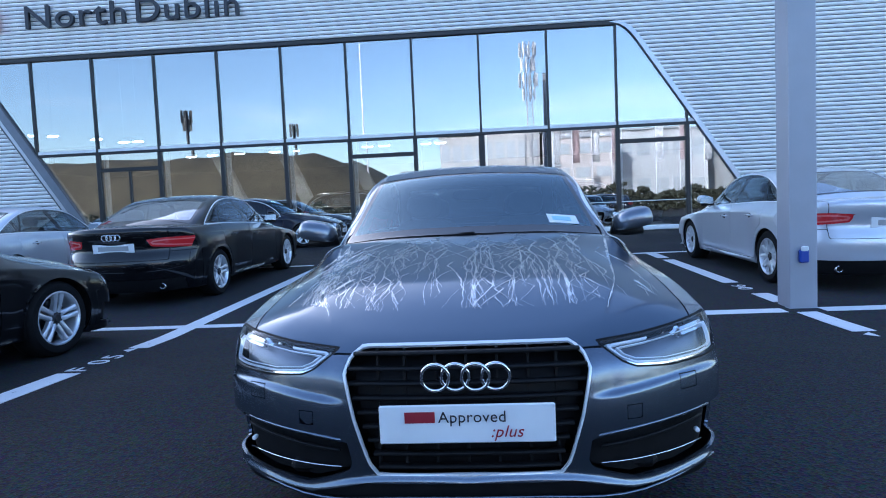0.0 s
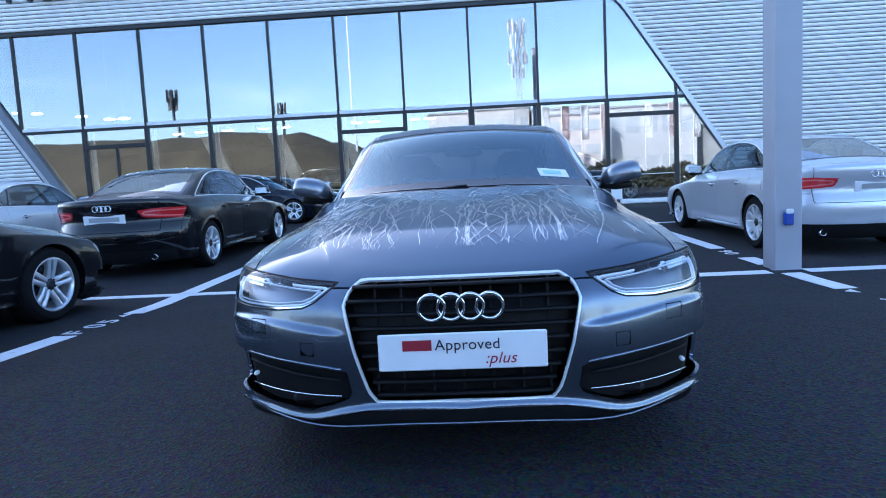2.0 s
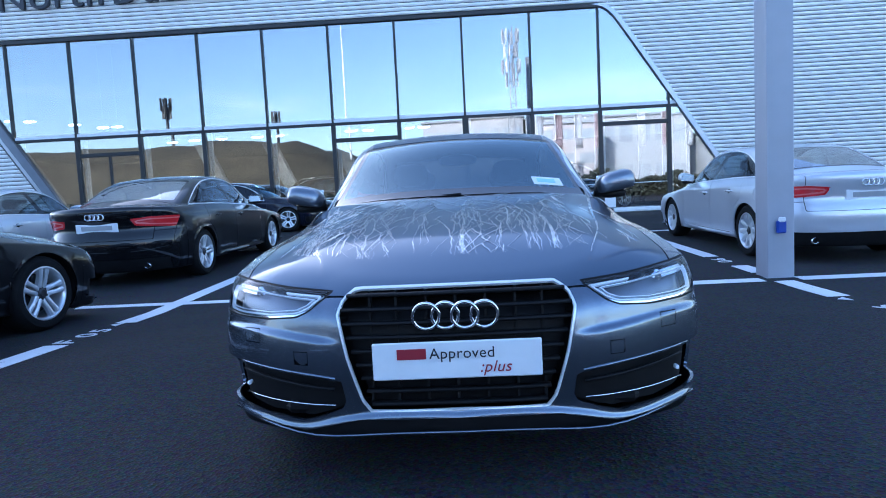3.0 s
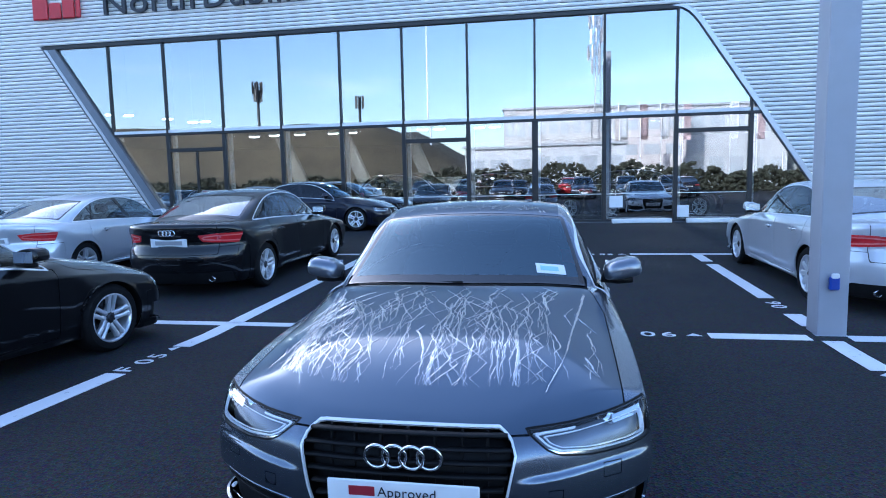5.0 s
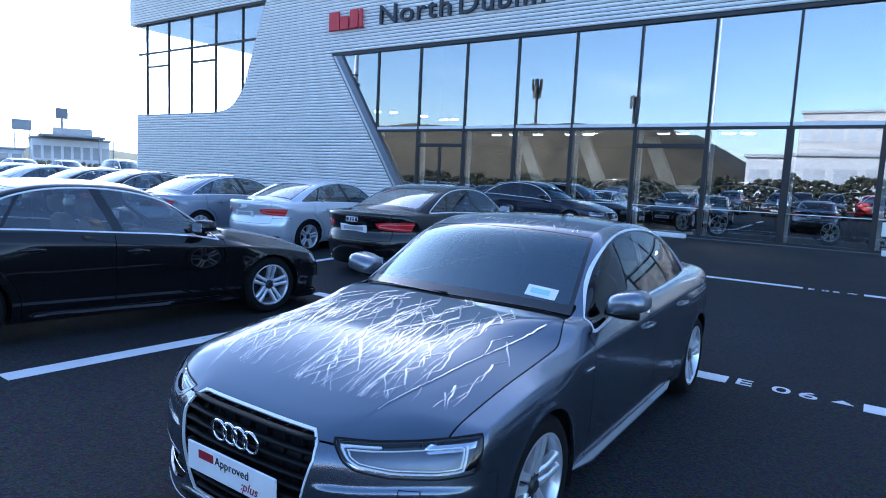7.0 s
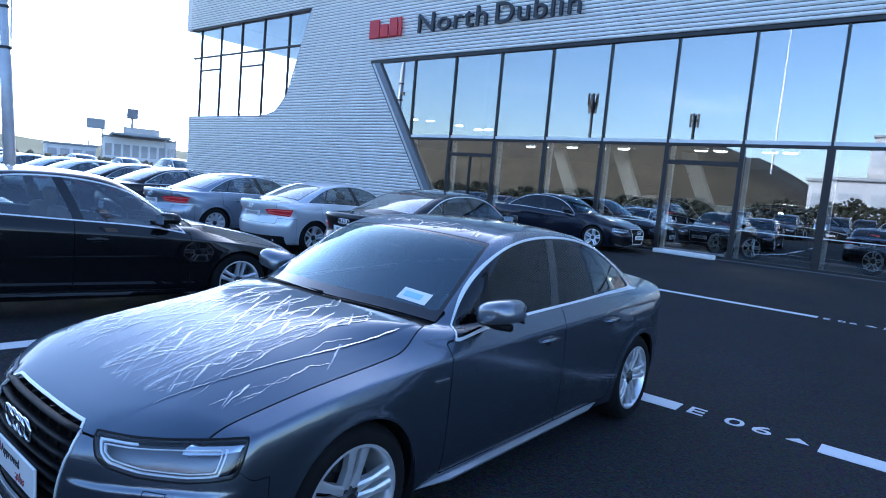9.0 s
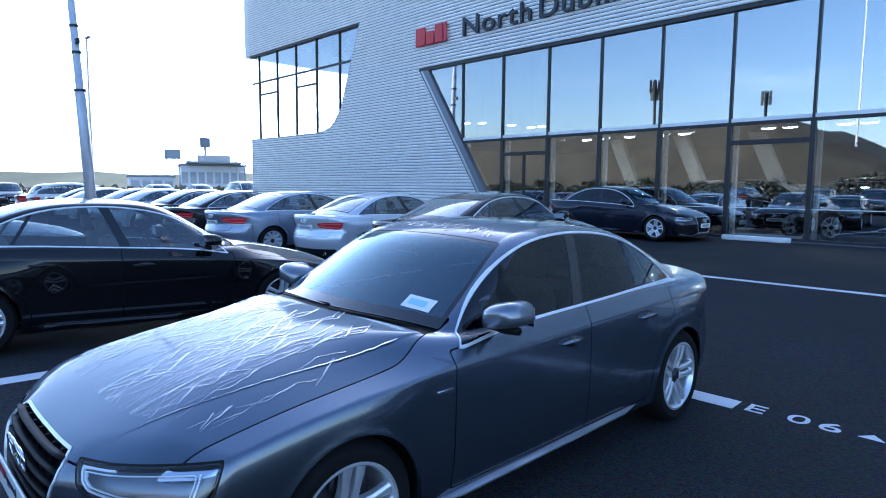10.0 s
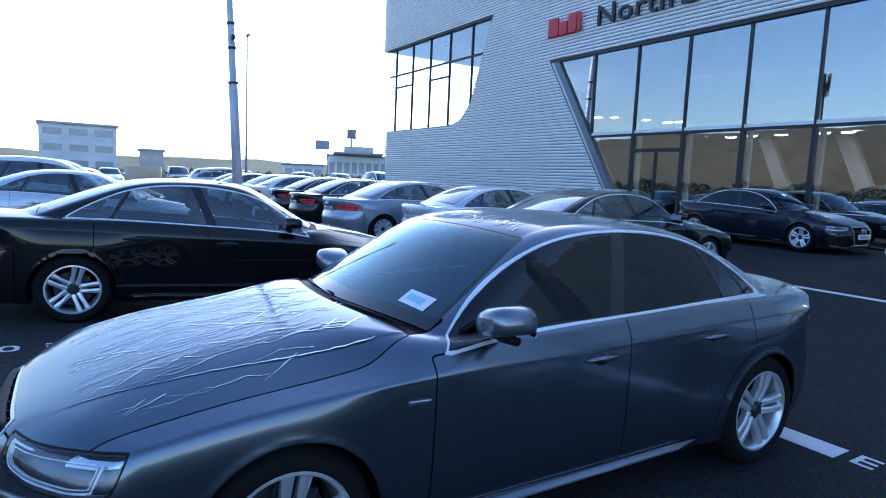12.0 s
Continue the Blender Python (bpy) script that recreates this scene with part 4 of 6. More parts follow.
    if hero:
        for x in (-.29, -.2, -.1, 0, .1, .2, .29):
            b = bm_box(x - .004, x + .004, .03, .06, .245, .622)
            for v in b.verts:
                v.co.y += nose_y(x, v.co.z) - .0
            part("upright", b, M["dark"], grille)
    for piece in put("air_intake", mt=M["dark"], off=-.05, rim=0, lab="black lower air intake"):
        s = 1 if np.mean([v.co.x for v in piece.data.vertices]) > 0 else -1
        if hero:
            for z0, z1, rr, m in ((.243, .232, .0028, M["chrome"]), (.300, .320, .006, M["dark"])):
                xs = [.42 + .37 * k / 8 for k in range(9)]
                b = bm_tube([(s * x, nose_y(x, z0) + .018, z0 + (z1 - z0) * k / 8 + .02 * (k / 8) ** 2) for k, x in enumerate(xs)], rr, 6)
                part("intake_bar", b, m, piece, smooth=True)
            xs = [.41 + .40 * k / 9 for k in range(10)]
            b = bm_tube([(s * x, nose_y(x, .36) + .004, .341 + .036 * (k / 9) ** .8) for k, x in enumerate(xs)], .007, 6)
            part("intake_lip", b, M["paint"], piece, smooth=True)
            b = bm_lathe([(.001, .005), (.006, .005), (.008, 0), (.008, -.02)], 14)
            part("parking_sensor", b, M["drl"], piece, "pale sensor", True, pose(s * .77, nose_y(.77, .30) + .010, .290, 0, 0, -90))
    put("lower_intake", mt=M["dark"], off=-.012, rim=0, each=False)
    xs = [.84 * (k / 12 - 1) for k in range(25)]
    lip = spline([0, .3, .46, .56, .70, .84], [.155, .151, .141, .145, .166, .190])
    b = bm_tube([(x, nose_y(x, .2) - .004, float(lip(abs(x)))) for x in xs], .0055, 6)
    part("chin_lip", b, M["paint"], car, "thin painted lip below the bumper", True)
    add_badge(car, .004, .545, M["chrome"], .0435, 9)
    if plate_text:
        p = add_plate(car, -.014, .405, M["white"], .545, .122, None, 2)
        for words, size, x, z, shear, m, lab in (("Approved", .050, -.088, .006, 0, M["ink"], "dark lettering"), (":plus", .052, .072, -.042, .3, M["inkred"], "dark red slanted lettering")):
            b = bm_text(words, size, .0008, shear, 1.05)
            part("lettering", b, m, p, lab, matrix=pose(x, -.0065, z, 90))
        b = bm_box(-.192, -.098, -.0015, .0015, .006, .040)
        part("plate_bar", b, M["inkred"], p, "red bar in place of a brand name", matrix=pose(0, -.0065, 0))
    else:
        add_plate(car, -.014, .413, M["white"], bars=M["plate_bar"])
    add_plate(car, LENGTH + tail - .012 - float(tail_line(.76)) + .012, .765, M["white"], bars=M["plate_bar"], tilt=-4, face=1)
    add_badge(car, LENGTH + tail - .022, .90, M["chrome"], .036)
    # door handles
    for i, d in enumerate(doors):
        s = -1 if i % 2 == 0 else 1
        y, z = (2.39, .778) if i < 2 else (3.24, .815)
        xx = s * (float(side_face(y, z)) - .006)
        b = bm_tube([(0, -.10, -.004), (s * .02, -.085, 0), (s * .028, 0, .004), (s * .02, .085, .002), (0, .10, 0)], [.008, .012, .013, .012, .008], 8)
        hnd = part("door_handle", b, M["paint"], d, smooth=True, matrix=pose(xx, y, z))
        # slightly domed disc; the shade of the handle's hollow is its black colour
        b = bm_lathe([(.001, .010), (.034, .008), (.044, -.004)], 18)
        part("handle_recess", b, M["gloss"], hnd, "dark disc standing in for the shaded recess behind the handle", True, pose(0, 0, -.004) @ Matrix.Diagonal((s, 1.5, .85, 1)))
    # underside, arches, cabin
    for nm, q in (("underbody", (-.62, .62, .14, 4.45, .19, .24, .02)), ("engine_block", (-.56, .56, .16, 1.3, .25, .58, .05)), ("boot_tub", (-.58, .58, 3.6, 4.4, .25, .82, .05)), ("bulkhead", (-.72, .72, 1.34, 1.5, .25, .85, .02))):
        part(nm, bm_box(*q), M["dark"], car)
    for ya in (FRONT_AXLE, REAR_AXLE):
        for s in (-1, 1):
            pts = [(.362 * math.cos(t), .362 * math.sin(t)) for t in np.linspace(-.35, math.pi + .35, 22)]
            b = bmesh.new()
            zh = HUB - drop * (ya < 2)
            a0 = [b.verts.new((s * (.885 if ya < 2 else .80), ya + u, zh + v)) for u, v in pts]
            a1 = [b.verts.new((s * .5, ya + u, zh + v)) for u, v in pts]
            for k in range(21):
                b.faces.new((a0[k], a0[k + 1], a1[k + 1], a1[k]))
            b.faces.new(a1)
            part("arch_liner", b, M["dark"], car, smooth=False)
    add_cabin(car, M["cloth"], M["dark"])
    add_wheels(car, wheels, drop)
    if hero:
        for s in (-1, 1):
            b = bmesh.new()
            last = None
            for k in range(25):
                y = 1.33 + 1.93 * k / 24
                t = min(1, k / 3, (24 - k) / 3) * .9 + .1
                z = .226 + .012 * (y - 1.3) - float(sag(y, drop))
                x = float(plan_line(y)) - .050
                cur = [b.verts.new((s * (x + u * (t if u > 0 else 1)), y, z + v * t)) for u, v in ((-.02, .012), (.02, .010), (.046, -.004), (.048, -.012), (.034, -.022), (-.02, -.026))]
                if last:
                    for i in range(6):
                        b.faces.new((last[i], last[(i + 1) % 6], cur[(i + 1) % 6], cur[i]))
                else:
                    b.faces.new(cur)
                last = cur
            b.faces.new(last[::-1])
            part("sill_blade", b, blade_paint, car, "sill blade painted lighter for the sky on its ledge")
        tagged(part("salt_film", streak_runs(7, 68, (.45, 1.38), .68, .27, 1), salt_film, bonnet, smooth=True), "bright branching runs of mirror-like film", kind="stuff")
        tagged(part("salt_film", streak_runs(3, 60, (2.09, 2.16), .48, 2.05, -1), salt_film, roof, smooth=True), "bright runs of mirror-like film", kind="stuff")
        for pts in ([(-.62, 1.50, .935), (-.35, 1.43, .955), (.02, 1.40, .972)], [(.05, 1.38, .955), (.35, 1.42, .955), (.62, 1.49, .94)]):
            b = bm_tube([(x, y, z - .004) for x, y, z in pts], [.009, .007, .005], 6)
            part("wiper", b, M["dark"], car, "black wiper", True)
    return car


# ---- ground ----
bm = bmesh.new()
ys = [-900, -120, -40, -12, -4] + [y * .9 for y in range(-4, 7)] + [5.9] + [7 + y for y in range(12)] + [18.6, 25, 60, 200, 900]
xs = [-900, -200, -60, -30, -15, -8, -4, -2.7, -2.2, -1.75, -1.3, -.8, 0, 1.5, 4, 8, 15, 30, 60, 200, 900]
rows_ = [[bm.verts.new((x, y, G(y, x))) for x in xs] for y in ys]
for a, b in zip(rows_, rows_[1:]):
    for i in range(len(xs) - 1):
        bm.faces.new((a[i], a[i + 1], b[i + 1], b[i]))
ground = tagged(part("ground", bm, asphalt, smooth=True), "dark damp asphalt of a car park", "ground", kind="structure")


def drape(bm, lift):
    for v in bm.verts:
        v.co.z += G(v.co.y, v.co.x) + lift
    return bm


def ground_line(x0, y0, x1, y1, w=0.14, label="worn white painted bay line"):
    d = Vector((x1 - x0, y1 - y0, 0))
    n = Vector((-d.y, d.x, 0)).normalized() * w / 2
    k = max(2, int(d.length / .5))
    b = bmesh.new()
    rows2 = []
    for i in range(k + 1):
        p = Vector((x0, y0, 0)) + d * i / k
        rows2.append((b.verts.new(p - n), b.verts.new(p + n)))
    for p, q in zip(rows2, rows2[1:]):
        b.faces.new((p[0], p[1], q[1], q[0]))
    r = bmesh.ops.extrude_face_region(b, geom=list(b.faces))
    for v in r["geom"]:
        if isinstance(v, bmesh.types.BMVert):
            v.co.z += .004
    drape(b, .0015)
    return tagged(part("bay_line", b, line_white), label, "road marking", "painted bay lines")


for seg in ((-3.15, -2.0, -3.15, -.2), (-3.15, 2.24, -3.15, 4.42), (-3.15, 5.36, -3.15, 11.45), (3.13, 8.1, 3.13, 10.8), (3.13, 6.72, 3.13, 7.25), (3.10, 5.25, 3.10, 6.16),
            (.10, 6.27, 1.02, 6.27), (2.02, 6.27, 2.94, 6.27), (3.30, 6.27, 7.4, 6.27), (-4.25, 6.36, -.9, 6.36), (-7.2, 6.36, -5.2, 6.36),
            (-6.3, 5.36, -6.3, 11.4), (-9.45, 5.36, -9.45, 11.4), (-6.3, 0.2, -6.3, 4.4), (6.3, 6.6, 6.3, 11.4),
            (-2.5, 12.0, 1.12, 12.0), (1.95, 12.0, 4.6, 12.0), (5.4, 12.0, 9.5, 12.0), (-9, 12.0, -3.4, 12.0), (3.13, 11.1, 3.13, 11.9)):
    ground_line(*seg, w=.19 if 3 < abs(seg[0]) < 4 and seg[0] == seg[2] or seg[1] == 6.27 else .15)


def bay_mark(words, x, y, turn, size=.235):
    b = bm_text(words, size, .002, 0, 1.25)
    for v in b.verts:
        v.co.x *= 1.35
    m = pose(x, y, 0, 0, 0, turn)
    bmesh.ops.transform(b, matrix=m, verts=b.verts)
    drape(b, .0035)
    return tagged(part("bay_letters", b, line_white), "worn white bay letters painted on asphalt", "road marking", "painted bay marks")


def bay_arrow(x, y, turn):
    b = bmesh.new()
    p = [b.verts.new(q) for q in ((-.075, 0, 0), (.075, 0, 0), (0, .085, 0))]
    f = b.faces.new(p)
    r = bmesh.ops.extrude_face_region(b, geom=[f])
    for v in r["geom"]:
        if isinstance(v, bmesh.types.BMVert):
            v.co.z += .004
    bmesh.ops.transform(b, matrix=pose(x, y, 0, 0, 0, turn), verts=b.verts)
    drape(b, .002)
    return tagged(part("bay_arrow", b, line_white), "small white painted triangle on asphalt", "road marking", "painted bay marks")


bay_mark("E", 1.07, 6.21, 0)
bay_mark("06", 1.36, 6.21, 0)
bay_arrow(1.88, 6.25, 0)
bay_mark("F", -3.08, 4.47, 90)
bay_mark("05", -3.08, 4.72, 90)
bay_arrow(-3.15, 5.27, 90)
bay_mark("E", -3.25, 2.19, -90, .26)
bay_mark("05", -3.25, 1.86, -90, .26)
bay_mark("E", 1.18, 11.93, 0, .17)
bay_mark("06", 1.38, 11.93, 0, .17)
bay_arrow(1.80, 11.96, 0)
bay_mark("06", 3.20, 7.55, 90)
bay_mark("06", 3.22, 4.45, 90)
bay_arrow(3.10, 5.12, 90)

# ---- the showroom building ----
FY, TOP, SILL, TR = 18.68, 6.43, .37, 3.40
left_edge = lambda z: -16.42 + (TOP - z) * .665
right_line = lambda z: 4.72 + (5.9 - z) * .668
right_curve = spline([5.6, 5.9, 6.1, 6.25, 6.36, 6.43], [4.92, 4.72, 4.57, 4.42, 4.25, 3.95])
right_edge = lambda z: float(right_curve(z)) if z > 5.75 else right_line(z)
bow = spline([4.30, 4.36, 4.5, 4.75, 5.34, 6.83, 9.0], [-24.2, -23.5, -22.98, -22.6, -22.02, -21.42, -20.52])
bow_edge = lambda z: float(bow(z))
wall = tagged(empty("wall_facade", pose(0, FY, 0), "silver ribbed metal cladding of a showroom front", "wall", kind="structure"), kind="structure")
PITCH = .122


def intervals(z):
    """Solid stretches of the front at height z, each as a pair of functions of height."""
    c = lambda v: (lambda q: v)
    west = -31.6 if z > 9.0 else -31.0
    cuts = []
    if SILL < z < TOP:
        cuts.append((left_edge, right_edge))
    if 4.30 < z < 9.0:
        cuts.append((c(-31.0), bow_edge))
    edges = [c(west)]
    for a, b in sorted(cuts, key=lambda p: p[0](z)):
        edges += [a, b]
    edges.append(c(24.0))
    out = []
    for a, b in zip(edges[::2], edges[1::2]):
        if b(z) - a(z) > .05:
            out.append((a, b))
    return out


profile = ((0.0, 0.0), (-.019, .017), (-.029, .045), (-.029, .074), (-.019, .096), (0.0, .104))
n_slats = int((14.0 - SILL) / PITCH)
solid = profile + ((0.014, .105), (0.014, PITCH - .0005), (.30, PITCH - .0005), (.30, 0.0))
n = len(solid)
for k in range(n_slats):
    z0 = SILL + k * PITCH
    zm = z0 + PITCH / 2
    for a, b in intervals(zm):
        zz = [z0 + q for _, q in solid]
        zc = [min(max(z, 4.31), 8.99) if 4.30 < zm < 9.0 else z for z in zz]
        zc = [min(max(z, SILL), TOP) if SILL < zm < TOP else z for z in zc]
        vs = [(a(q), d, z) for (d, _), z, q in zip(solid, zz, zc)] + [(b(q), d, z) for (d, _), z, q in zip(solid, zz, zc)]
        fs = [(i, i + n, (i + 1) % n + n, (i + 1) % n) for i in range(n)] + [tuple(range(n)), tuple(range(2 * n - 1, n - 1, -1))]
        me = bpy.data.meshes.new("slat")
        me.from_pydata(vs, [], fs)
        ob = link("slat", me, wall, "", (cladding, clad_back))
        # groove, top, back and end faces of the slat take the dark grey
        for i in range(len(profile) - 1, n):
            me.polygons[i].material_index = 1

# trim round the great window
t1 = .36
b = bm_prism([(left_edge(TOP), TOP), (left_edge(TOP) + .11, TOP), (left_edge(SILL) + .11, SILL), (left_edge(SILL), SILL)], .02)
part("window_reveal", b, trim_metal, wall, "wide slanted metal reveal", matrix=pose(0, -.0, 0) @ pose(0, -.055, 0))
b = bm_prism([(left_edge(TOP) + .11, TOP), (left_edge(TOP) + t1 + .05, TOP), (left_edge(SILL) + t1 + .05, SILL), (left_edge(SILL) + .11, SILL)], .02)
part("window_reveal", b, mat("slate_reveal_metal", (0.17, 0.19, 0.23), 0.4, 0.3, 0.08, 4), wall, "slate grey inner reveal", matrix=pose(0, -.045, 0))
b = bm_prism([(left_edge(TOP) + t1 + .05, TOP), (left_edge(TOP) + t1 + .09, TOP), (left_edge(SILL) + t1 + .09, SILL), (left_edge(SILL) + t1 + .05, SILL)], .30)
part("window_reveal", b, clad_back, wall, "dark slanted return", matrix=pose(0, -.05, 0))
zz = [SILL + .0] + [1.2, 2.4, 3.6, 4.8, 5.6, 5.9, 6.1, 6.25, 6.36, TOP]
b = bm_prism([(right_edge(z) + .02, z) for z in zz] + [(right_edge(z) - .13, z - .02) for z in reversed(zz)], .10)
part("window_reveal", b, trim_metal, wall, "curved metal window edge", matrix=pose(0, -.07, 0))
b = bm_box(left_edge(TOP), 4.0, -.06, .25, TOP - .10, TOP + .005)
part("window_head", b, frame_black, wall)
b = bm_box(-31.0, -20.5, -.02, .3, 8.93, 9.0)
part("window_head", b, frame_black, wall)

# raised strip whose dark colour draws the shadow beside the reveal
b = bm_prism([(left_edge(TOP) - .05, TOP), (left_edge(TOP), TOP), (left_edge(SILL), SILL), (left_edge(SILL) - .05, SILL)], .03)
part("window_reveal", b, clad_back, wall, "dark strip standing in for the shadow beside the reveal", matrix=pose(0, -.062, 0))

# the roof, the sides and the back that close the building
shell = tagged(empty("wall_back", pose(0, 0, 0), "plain grey side and back walls of the showroom", "wall", kind="structure"), kind="structure")
part("side_wall", bm_box(-31.0, -30.6, FY + .31, 38, .3, 4.30), cladding, shell)
part("side_wall", bm_box(-31.6, -31.2, FY + .0, 38, 9.0, 14.0), cladding, shell)
part("side_wall", bm_box(23.7, 24, FY + .31, 38, .3, 14.0), cladding, shell)
part("rear_wall", bm_box(-31, 24, 38, 38.3, .3, 14.0), cladding, shell)
part("roof", bm_box(-31.5, 23.9, FY + .31, 38, 13.7, 13.95), clad_back, shell)
inner_wall = mat("ochre_inner_wall", (0.13, 0.10, 0.06), 0.8, 0, 0.12, 1.5)
floor_tile = mat("dark_floor_tile", (0.018, 0.018, 0.020), 0.3, 0, 0.1, 2)
inside = tagged(empty("floor_showroom", pose(0, 0, 0), "dark polished showroom floor and dim inner walls", "floor", kind="structure"), kind="structure")
part("floor_slab", bm_box(-30, 22, FY + .05, 37, .2, .36), floor_tile, inside)
part("inner_wall", bm_box(-30, 22, 31, 31.2, .36, 13.6), inner_wall, inside)
part("inner_wall", bm_box(-19.9, -19.7, FY + .4, 31, .36, 13.6), inner_wall, inside)
part("inner_wall", bm_box(10, 10.2, FY + .4, 31, .36, 13.6), inner_wall, inside)
for x in (-11.5, -6.5, -1.5, 4.0):
    al = new("ceiling_lamp_light", bpy.data.lights.new("ceiling_lamp_light", "AREA"))
    al.data.shape, al.data.size, al.data.size_y, al.data.energy, al.data.color = "ELLIPSE", 0.45, 0.18, 80.0, (1.0, 0.93, 0.82)
    al.matrix_world = pose(x, 21.8, 3.53)
tagged(part("ceiling", bm_box(-19.5, 9.9, 20.6, 31, 3.62, 3.9), inner_wall), "dim ochre showroom ceiling", "ceiling", kind="structure")
tagged(part("ceiling_upper", bm_box(-30, 22, FY + .4, 37, 9.6, 9.9), inner_wall), "dim upper ceiling", "ceiling", kind="structure")

# glazing
MX = [-14 + 2 * i for i in range(11)]
win = tagged(empty("window_1", pose(0, FY, 0), "great slanted showroom window with black frames mirroring the sky", "window", kind="structure"), kind="structure")
for i, x in enumerate(MX):
    z0 = SILL
    if x < left_edge(SILL) + .45:
        z0 = TOP - (x - .4 + 16.42) / .665
    z1 = TOP if x < 4.2 else 5.9 - (x - 4.72) / .668
    if z1 > TR:
        part("mullion", bm_box(x - .032, x + .032, -.03, .10, max(z0, TR), z1, .006), frame_black, win)
    if z0 < TR:
        part("mullion", bm_box(x - .06, x + .06, -.03, .14, max(z0, SILL), min(TR, z1), .008), frame_black, win)
        part("inner_post", bm_box(x + .065, x + .16, .16, .30, SILL, TR - .04), white_paint, win, "pale inner post")
part("transom", bm_box(left_edge(TR) + .4, right_line(TR) - .1, -.034, .10, TR - .045, TR + .035, .006), frame_black, win)
part("transom_ledge", bm_box(left_edge(TR) + .45, right_line(TR) - .15, -.004, .018, TR + .038, TR + .13), white_paint, win, "pale ledge above the transom")
part("bottom_rail", bm_box(left_edge(SILL) + .4, right_line(SILL) - .1, -.034, .10, SILL - .06, SILL + .06, .006), frame_black, win)
for x0, x1, z in ((-12, -10, 2.86), (-4, -2, 2.90), (4, 6, 2.95)):
    part("door_head", bm_box(x0 + .06, x1 - .06, -.026, .08, z - .06, z + .06, .006), frame_black, win)
for x in (-11.0, -.06, .06):
    part("door_stile", bm_box(x - .03, x + .03, -.022, .06, SILL + .06, 2.80 if x < -5 else TR - .045, .004), frame_black, win)
for x in (-.12, .12):
    part("door_handle", bm_tube([(x, -.05, 1.25), (x, -.06, 1.4), (x, -.05, 1.55)], .012, 8), chrome, win, smooth=True)


def clip(poly, f):
    """Keeps the part of a polygon where f >= 0 (f is linear)."""
    out = []
    for (x0, z0), (x1, z1) in zip(poly, poly[1:] + poly[:1]):
        a, b = f(x0, z0), f(x1, z1)
        if a >= 0:
            out.append((x0, z0))
        if (a >= 0) != (b >= 0):
            t = a / (a - b)
            out.append((x0 + t * (x1 - x0), z0 + t * (z1 - z0)))
    return out


rng = random.Random(4)
edges = [-16.4] + MX + [8.2]
for x0, x1 in zip(edges, edges[1:]):
    for z0, z1 in ((SILL, TR), (TR, TOP)):
        poly = [(x0, z0), (x1, z0), (x1, z1), (x0, z1)]
        poly = clip(poly, lambda x, z: x - left_edge(z) - .38)
        poly = clip(poly, lambda x, z: right_line(z) - .06 - x)
        poly = clip(poly, lambda x, z: (4.25 - x) + (6.36 - z) * 2.2 + .1)
        if len(poly) > 2:
            cx, cz = sum(p[0] for p in poly) / len(poly), sum(p[1] for p in poly) / len(poly)
            b = bm_prism([(x - cx, z - cz) for x, z in poly], .012)
            pane = part("pane", b, facade_glass, win, matrix=pose(cx, .03, cz, rng.uniform(-.12, .12), 0, rng.uniform(-.12, .12)))
win2 = tagged(empty("window_2", pose(0, FY, 0), "tall upper window with a sweeping curved edge", "window", kind="structure"), kind="structure")
WX = [-30.2, -28.2, -26.25, -24.3, -22.3]
for x in WX:
    z0 = 4.32 if x < -23.9 else 4.95
    part("mullion", bm_box(x - .03, x + .03, .08, .2, z0, 8.95, .005), frame_black, win2)
part("transom", bm_box(-31, -21.2, .075, .2, 7.44, 7.52, .005), frame_black, win2)
for x0, x1 in ((-30.2, -28.2), (-26.25, -24.3)):
    part("transom", bm_box(x0, x1, .07, .2, 6.74, 6.82, .005), frame_black, win2)
zs = [4.31, 4.36, 4.5, 4.75, 5.34, 6.83, 8.95]
for x0, x1 in zip([-31.0] + WX, WX + [-20.5]):
    pts = [(x0, 8.95), (x0, 4.32)] + [(min(x1, max(bow_edge(z), x0)), z) for z in zs]
    b = bm_prism([p for i, p in enumerate(pts) if i == 0 or p != pts[i - 1]], .012)
    part("pane", b, clear_pane, win2, matrix=pose(0, .14, 0))
# sill along the curve
b = bm_tube([(-31, 0, 4.29), (-24.4, 0, 4.29)] + [(bow_edge(z), 0, z - .01) for z in zs] + [(-20.5, 0, 9.0)], .035, 6)
part("window_sill", b, trim_metal, win2)

# sign on the front
sign = empty("sign", pose(0, FY, 0), "raised red and dark sign lettering on ribbed cladding", "sign")
for words, x, z in (("North", -13.98, 7.30), ("Dublin", -10.42, 7.30)):
    b = bm_text(words, .98, .05, 0, 1.08)
    wid = max(v.co.x for v in b.verts) - min(v.co.x for v in b.verts)
    for v in b.verts:
        v.co.x *= 3.2 / wid
    part("letters", b, sign_dark, sign, "dark letters", matrix=pose(x, -.13, z, 90))
for x0, x1, z1 in ((-16.55, -16.0, .72), (-15.93, -15.5, .52), (-15.43, -15.0, .72), (-14.93, -14.78, .72)):
    part("letter_block", bm_box(x0, x1, -.18, -.08, 7.28, 7.28 + z1, .03), sign_red, sign, "plain red block in place of a brand letter")

